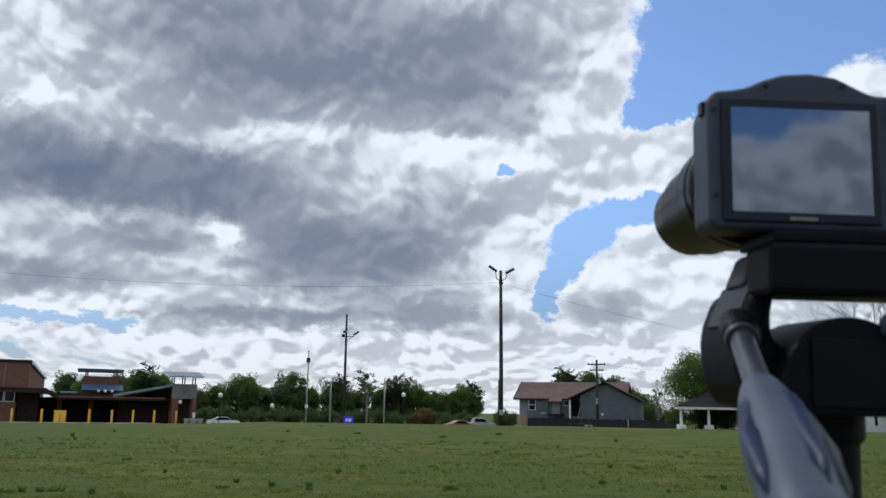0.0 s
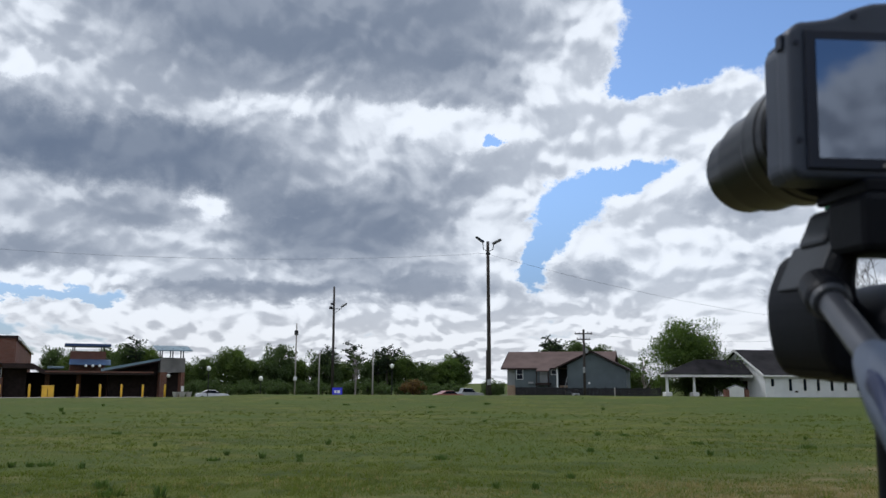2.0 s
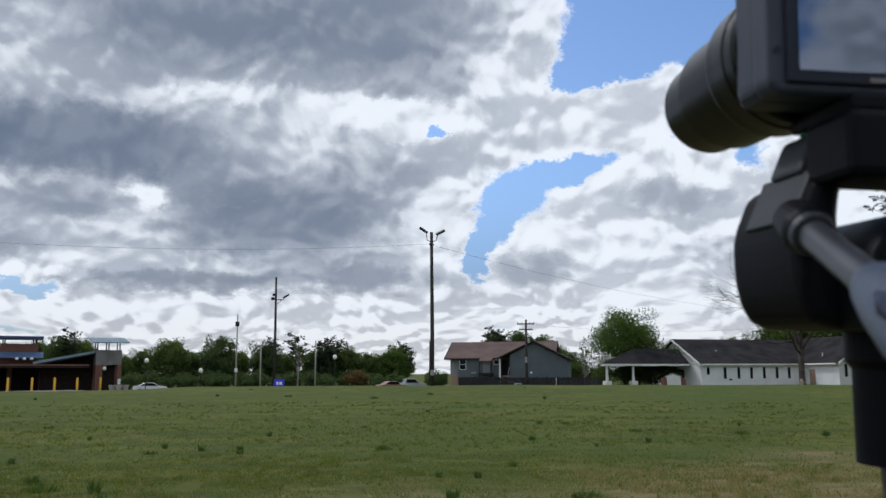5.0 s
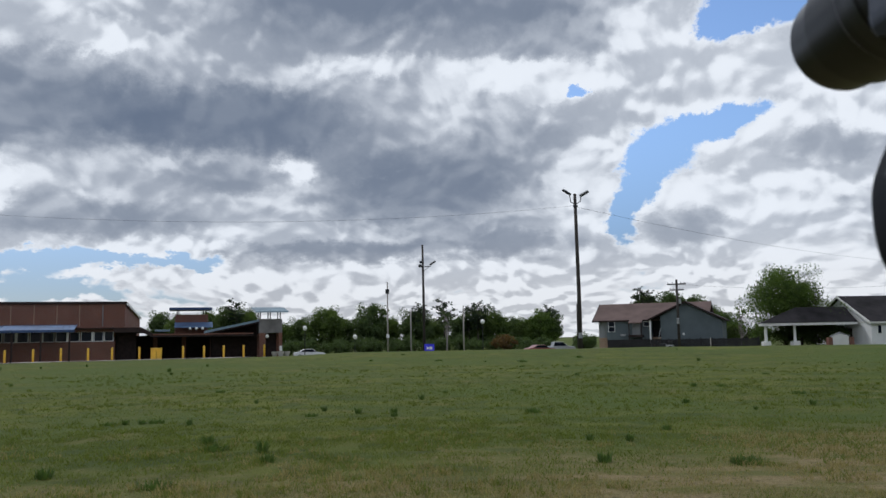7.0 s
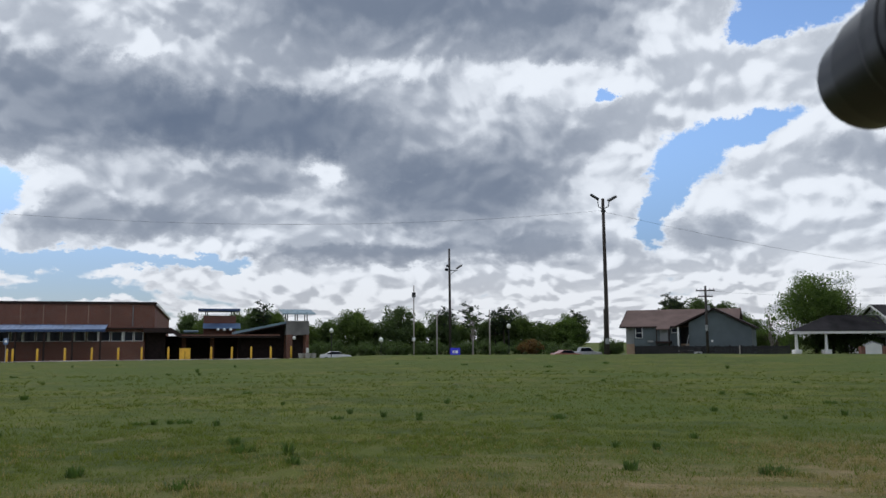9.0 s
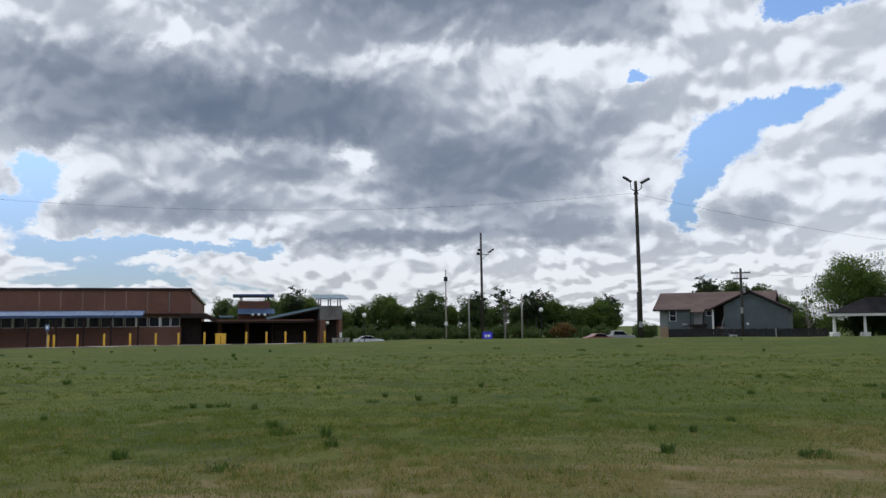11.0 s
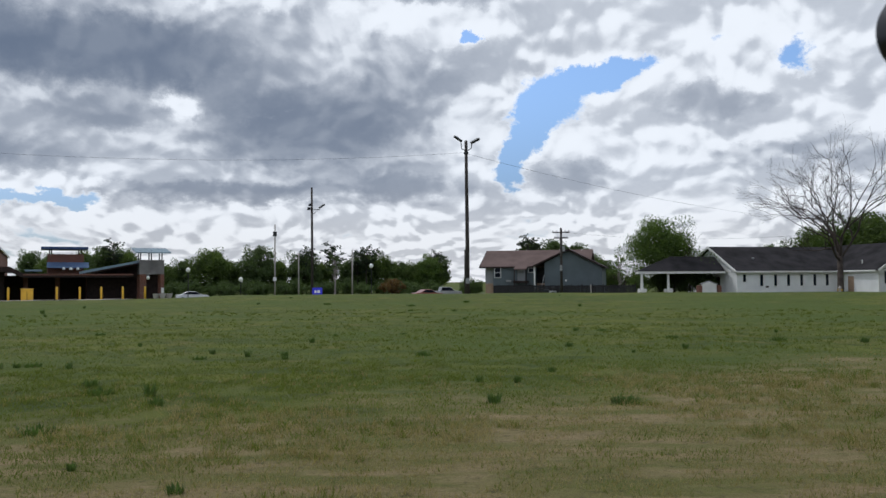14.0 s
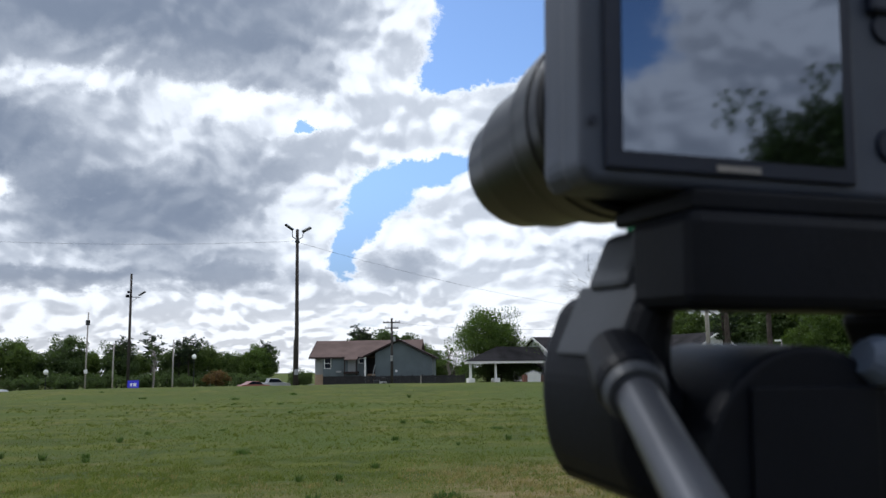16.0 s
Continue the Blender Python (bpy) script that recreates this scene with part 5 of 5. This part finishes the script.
def sown(count, r0, r1, seed):
    rng = np.random.default_rng(seed)
    r = np.sqrt(rng.uniform(r0 ** 2, r1 ** 2, count))
    az = np.radians(rng.uniform(-42, 50, count))
    return r * np.sin(az), r * np.cos(az), rng.uniform(size=count)


for band, (r0, r1, count, h, w) in enumerate(((4.5, 9.5, 70000, 0.045, 0.005), (9.5, 17, 80000, 0.045, 0.008), (17, 34, 60000, 0.04, 0.016), (29, 74, 50000, 0.035, 0.028))):
    x, y, pick = sown(count, r0, r1, 60 + band)
    patch = np.array([noise.noise((a * 0.45, b * 0.45, 7.0)) for a, b in zip(x, y)])
    dry = np.clip((12.0 + 0.55 * x - y + patch * 8) / 4.5, 0, 1) * 0.8 + 0.05
    is_dry = pick < dry
    clump = np.array([noise.noise((a * 1.7, b * 1.7, 1.0)) for a, b in zip(x, y)])
    rr = np.hypot(x, y)
    fade = np.clip((r1 - rr) / (r1 - r0) * 2.2, 0, 1) if band > 1 else 1.0
    keep = (clump > (-0.25 if band < 3 else 0.0)) & (np.random.default_rng(5).uniform(size=len(x)) < fade)
    g, s = keep & ~is_dry, keep & is_dry
    blades("grass", x[g], y[g], h, w, M_BLADE, "short green grass blades", 70 + band)
    blades("dry_grass", x[s], y[s], h * 0.8, w, M_STRAW, "dry straw-coloured grass blades", 80 + band)

# taller tufts that the mower left, gathered in patches
rng = np.random.default_rng(140)
for r0, r1, count, material, label in ((5, 16, 3400, M_BLADE, "green grass tufts in patches"), (5, 15, 3200, M_STRAW, "straw-coloured grass tufts in patches"), (16, 46, 5200, M_BLADE, "green grass tufts farther out")):
    x, y, pick = sown(count, r0, r1, 141 + int(r1))
    patch = np.array([noise.noise((a * 0.3 + 9, b * 0.5, 4.0)) + 0.5 * noise.noise((a * 1.1, b * 1.1, 8.0)) for a, b in zip(x, y)])
    straw = 12.0 + 0.55 * x - y > 0
    keep = (patch > 0.02) & ((straw | (pick < 0.25)) if material is M_STRAW else (~straw | (pick < 0.5)))
    x, y = x[keep], y[keep]
    per = 14
    x = np.repeat(x, per) + rng.normal(size=len(x) * per) * 0.045
    y = np.repeat(y, per) + rng.normal(size=len(y) * per) * 0.045
    blades("grass_tufts", x, y, 0.085, 0.0055 if r1 < 20 else 0.011, material, label, 150 + int(r1))


def weed_model(seed, leaves, height, spread):
    rng = np.random.default_rng(seed)
    v, f = [], []
    for _ in range(leaves):
        a, r = rng.uniform(0, math.tau), spread * rng.uniform(0, 1) ** 0.5
        base = np.array([math.cos(a) * r * 0.6, math.sin(a) * r * 0.6, 0])
        h = height * rng.uniform(0.5, 1.1)
        out = np.array([math.cos(a), math.sin(a), 0]) * h * rng.uniform(0.1, 0.5) + rng.normal(size=3) * 0.02
        side = np.array([-math.sin(a), math.cos(a), 0]) * 0.012
        mid, tip = base + out * 0.5 + [0, 0, h * 0.65], base + out + [0, 0, h]
        k = len(v)
        v += [base - side, base + side, mid + side * 1.2, mid - side * 1.2, tip]
        f += [(k, k + 1, k + 2, k + 3), (k + 3, k + 2, k + 4)]
    me = bpy.data.meshes.new("leaves")
    me.from_pydata([tuple(q) for q in v], [], f)
    me.materials.append(M_WEED)
    return me


WEEDS = [weed_model(90, 46, 0.16, 0.22), weed_model(91, 80, 0.12, 0.42), weed_model(92, 34, 0.22, 0.14)]
WEED_SPOTS = [(5.1, 25.9), (5.9, 25.8), (1.6, 13.2), (1.0, 10.9), (2.7, 10.7), (1.0, 13.3), (2.4, 14.7), (-8.2, 16.0), (-7.9, 16.1), (-7.6, 16.2), (-7.4, 16.4), (-6.5, 15.9), (-5.0, 13.0), (-4.6, 12.2), (-3.8, 12.0), (-3.4, 11.0), (-4.1, 9.1), (-3.0, 7.3), (-1.9, 6.5), (-3.5, 6.4), (-9.5, 13.6), (2.2, 34.8), (2.2, 43.0), (-2.7, 22.1), (-5.8, 9.8), (0.2, 18.0), (-3.6, 18.1), (-2.7, 17.4), (7.1, 22.6), (6.3, 19.1), (-20.4, 31.7), (-4.5, 17.5), (6.5, 8.5), (4.8, 6.4), (2.7, 10.7), (11.5, 19.2), (11.3, 20.4), (9.5, 21.3), (10.3, 15.8)]
random.seed(9)
spots = [(x, y, 0.5 if math.hypot(x, y) < 9.5 else 0.72) for x, y in WEED_SPOTS]
for k in range(46):
    r, az = random.uniform(14, 66), radians(random.uniform(-38, 46))
    spots.append((r * math.sin(az), r * math.cos(az), random.uniform(0.35, 0.7) * (1 + r / 90)))
for k, (x, y, s) in enumerate(spots):
    w = new("weed_clump", WEEDS[k % 3])
    w.matrix_basis = pose(x, y, level(x, y) - 0.01, 0, 0, random.uniform(0, 360)) @ Matrix.Scale(s * random.uniform(0.8, 1.25), 4)
    tagged(w, "dark green weed clump in the field", "weed", "weed clumps in the field")
litter = thing("litter", foot(pose(11.6, 11.4, 0)), "scrap of white litter on the grass", "litter")
part("scrap", prism([(-0.06, -0.04), (0.05, -0.05), (0.07, 0.02), (0.0, 0.05), (-0.05, 0.03)], 0.02, 0.045, "z", 0.004), M_WHITE, litter)


# ---- compact camera on its tripod, close by ----
CAM_AT = pose(0.1525, 0.3421, 1.7084, 2.68, 0.58, 2.24)
MM = 0.001


def mm(points):
    return [tuple(c * MM for c in p) for p in points]


dc = thing("compact_camera", CAM_AT, "dark compact zoom camera mounted on a tripod", "camera")
shell = mm([(-40, -27), (-37, -30.5), (63, -30.5), (66, -28), (66, 27), (62, 30.5), (34, 31.5), (27, 34.5), (18, 39), (6, 40.5), (-6, 39.5), (-15, 36.5), (-22, 33), (-30, 31.5), (-36, 31), (-40, 27)])
part("body", prism(shell, 0.0, 0.012, "y", 0.0022, seg=3), M_BODY, dc, "graphite plastic shell", smooth=False)
part("front_shell", prism([(x * 0.95 + 0.0006, z * 0.96) for x, z in shell], 0.0121, 0.03, "y", 0.004, seg=3), M_BODY, dc)
bz = part("bezel", box(-0.0345, 0.0345, -0.0016, -0.00005, -0.0272, 0.0272, 0.0007), M_BEZEL, dc, "navy-black display frame")
part("screen", box(-0.0305, 0.0305, -0.0019, -0.00165, -0.023, 0.023), M_SCREEN, bz, "glossy display that mirrors the sky")
part("logo_bar", box(-0.006, 0.006, -0.00195, -0.00165, -0.0262, -0.0247), M_GREYPANEL, bz)
for x, z in ((-37.2, 22), (-37.2, -16), (-14, 33.5), (20, 34.5)):
    part("screw", tube([((x * MM, -0.0006, z * MM), 0.0012), ((x * MM, 0.0004, z * MM), 0.0012)], 10), M_BEZEL, dc)
part("strap_lug", box(-0.0412, -0.0398, 0.004, 0.009, 0.021, 0.027, 0.0004), M_BEZEL, dc)
for x, z in ((46, 15), (52, -2), (46, -16)):
    part("button", tube([((x * MM, -0.0012, z * MM), 0.004), ((x * MM, 0.0, z * MM), 0.0045)], 16), M_BEZEL, dc)
part("thumb_rest", box(0.04, 0.06, -0.003, 0.0, 0.018, 0.028, 0.0012), M_BEZEL, dc)
LX, LZ = -0.0114, -0.0051


def barrel(name, stations, material, parent, label=""):
    return part(name, tube([((LX, y * MM, LZ), r * MM) for y, r in stations], 96), material, parent, label, smooth=False)


ln = barrel("lens_base", [(28, 26), (30, 27.2), (50, 27.2), (52, 26.4), (52.5, 24)], M_LENS, dc, "satin black lens barrel")
barrel("lens_middle", [(52, 24.0), (84, 24.0), (85.5, 23.2), (86, 21.3)], M_LENS, ln)
barrel("lens_seam", [(85.8, 21.3), (86.6, 21.9), (87.2, 21.3)], M_LENSGREY, ln)
barrel("lens_front", [(86, 21.1), (106.5, 21.1), (108.5, 20.4), (109, 19)], M_LENSGREY, ln, "dark grey front barrel")
barrel("front_glass", [(108.6, 18.5), (109.3, 15), (109.8, 8)], M_GLASS, ln)
barrel("focus_ring", [(36, 27.4), (36.4, 27.7), (44, 27.7), (44.4, 27.4)], M_LENSGREY, ln)

tp_m = pose(0.1525 + 0.024, 0.3421 + 0.03, level(0.16, 0.36), 0, 0, 2.24)
tri = thing("tripod", tp_m, "black plastic tripod with a pan handle", "tripod")
HM = tp_m.inverted() @ CAM_AT
part("platform", box(-0.0175, 0.05, -0.008, 0.02, -0.0585, -0.036, 0.003), M_PLASTIC, tri, "black quick-release platform", at=HM)
part("release_plate", box(-0.014, 0.046, -0.004, 0.034, -0.0358, -0.0307, 0.001), M_PLASTIC, tri, at=HM)
lv = part("level_mount", prism(mm([(-19, -52), (-13, -38), (-10, -36.5), (30, -36.5), (30, -54), (-8, -54)]), 0.0202, 0.042, "y", 0.0018), M_PLASTICGREY, tri, "grey block with a spirit level", at=HM)
part("spirit_level", tube([((-0.008, 0.03, -0.0368), 0.004), ((-0.008, 0.03, -0.035), 0.0037), ((-0.008, 0.03, -0.0344), 0.002)], 14), M_LEVEL, lv, "green spirit level")
part("tilt_bracket", prism(mm([(-17, -53), (-5, -53), (-8, -64), (-8, -76), (6, -84), (6, -107), (-15, -107), (-21, -101), (-24, -88), (-24.5, -72)]), 0.012, 0.064, "y", 0.006, seg=4), M_PLASTIC, tri, "rounded black tilt bracket", at=HM)
# lighter grey than the bracket: the light on its slanted left face, as colour
part("bracket_arm", prism(mm([(-16.5, -51), (-8, -51), (-13, -62), (-23, -70), (-24.8, -70)]), 0.016, 0.05, "y", 0.001), M_PLASTICGREY, tri, "slanting arm, its lit face put in as lighter grey", at=HM)
part("bracket_right", prism(mm([(46, -58), (56, -58), (62, -70), (60, -96), (48, -100), (52, -72)]), 0.0, 0.022, "y", 0.003), M_PLASTIC, tri, at=HM)
part("lock_knob", tube([((0.031, -0.004, -0.069), 0.004), ((0.035, -0.004, -0.07), 0.0062), ((0.043, -0.004, -0.071), 0.0056)], 14), M_GRIP, tri, "pale locking knob", at=HM)
arch = [(17.5 + 28.5 * math.cos(radians(k)), -95 + 28.5 * math.sin(radians(k))) for k in range(-26, 207, 8)]
dr = part("tilt_drum", prism(mm(arch), -0.003, 0.046, "y", 0.0015), M_PLASTIC, tri, "arched black tilt drum", at=HM)
part("drum_plate", box(0.0, 0.035, -0.0045, -0.0032, -0.104, -0.076, 0.0005), M_PLASTIC, dr)
part("pan_base", tube([((0.024, 0.035, -0.1), 0.0165), ((0.024, 0.035, -0.118), 0.0165), ((0.024, 0.035, -0.121), 0.014), ((0.024, 0.035, -0.155), 0.0135)], 32), M_PLASTIC, tri, at=HM)
J, K = Vector((-26, 6, -74)) * MM, Vector((-45, -60, -99)) * MM
way = (K - J).normalized()
part("handle_socket", tube([(J + way * -0.012, 0.0075), (J + way * 0.004, 0.0082), (J + way * 0.007, 0.0075)], 24), M_PLASTIC, tri, "ribbed socket ring", at=HM)
part("handle_ring", tube([(J + way * 0.007, 0.0066), (J + way * 0.0085, 0.0074), (J + way * 0.0115, 0.0066)], 24), M_PLASTICGREY, tri, at=HM)
part("handle_rod", tube([(J + way * 0.01, 0.0049), (K + way * 0.004, 0.0049)], 24), M_ROD, tri, "grey metal handle rod", smooth=False, at=HM)
grip = part("handle_grip", tube([(K + way * d, r) for d, r in ((-0.008, 0.0055), (-0.004, 0.0068), (0.008, 0.0088), (0.026, 0.0106), (0.046, 0.0113), (0.075, 0.0106), (0.09, 0.011), (0.098, 0.009), (0.1, 0.005))], 32), M_GRIP, tri, "blue-grey rubber handle grip", smooth=True, at=HM)
up = (Vector((0.05, -0.35, 1)) - way * Vector((0.05, -0.35, 1)).dot(way)).normalized()
over = way.cross(up)
for s, mat_s in ((-0.35, M_GRIPBLUE), (1.15, M_GRIPBLUE), (-1.2, M_PLASTICGREY)):
    d = (up * math.cos(s) + over * math.sin(s))
    part("grip_inset", tube([(K + way * 0.014 + d * 0.0082, 0.0008), (K + way * 0.026 + d * 0.0094, 0.003), (K + way * 0.05 + d * 0.0109, 0.0034), (K + way * 0.07 + d * 0.0102, 0.0028), (K + way * 0.082 + d * 0.0103, 0.0008)], 10), mat_s, grip, smooth=True)
Z0 = tp_m.translation.z
top = 1.7084 - Z0 - 0.15
part("centre_column", tube([((0, 0.005, top - 0.75), 0.0125), ((0, 0.005, top), 0.0125)], 20), M_ROD, tri)
part("crown", tube([((0, 0.005, top - 0.19), 0.03), ((0, 0.005, top - 0.16), 0.042), ((0, 0.005, top - 0.1), 0.04), ((0, 0.005, top - 0.07), 0.02)], 24), M_PLASTIC, tri)
for k in range(3):
    a = radians(60 + 120 * k)
    c, s = math.cos(a), math.sin(a)
    lg = part("leg", tube([((c * 0.04, s * 0.04 + 0.005, top - 0.13), 0.013), ((c * 0.3, s * 0.3, (top - 0.13) * 0.5), 0.012), ((c * 0.55, s * 0.55, 0.03), 0.01)], 12), M_ROD, tri)
    part("rubber_foot", ball((c * 0.553, s * 0.553, 0.018), 0.018, 0.018, 0.022), M_RUBBER, lg, smooth=True)
    part("brace", tube([((c * 0.015, s * 0.015 + 0.005, top - 0.6), 0.005), ((c * 0.27, s * 0.27, (top - 0.13) * 0.54), 0.005)], 8), M_PLASTIC, tri)
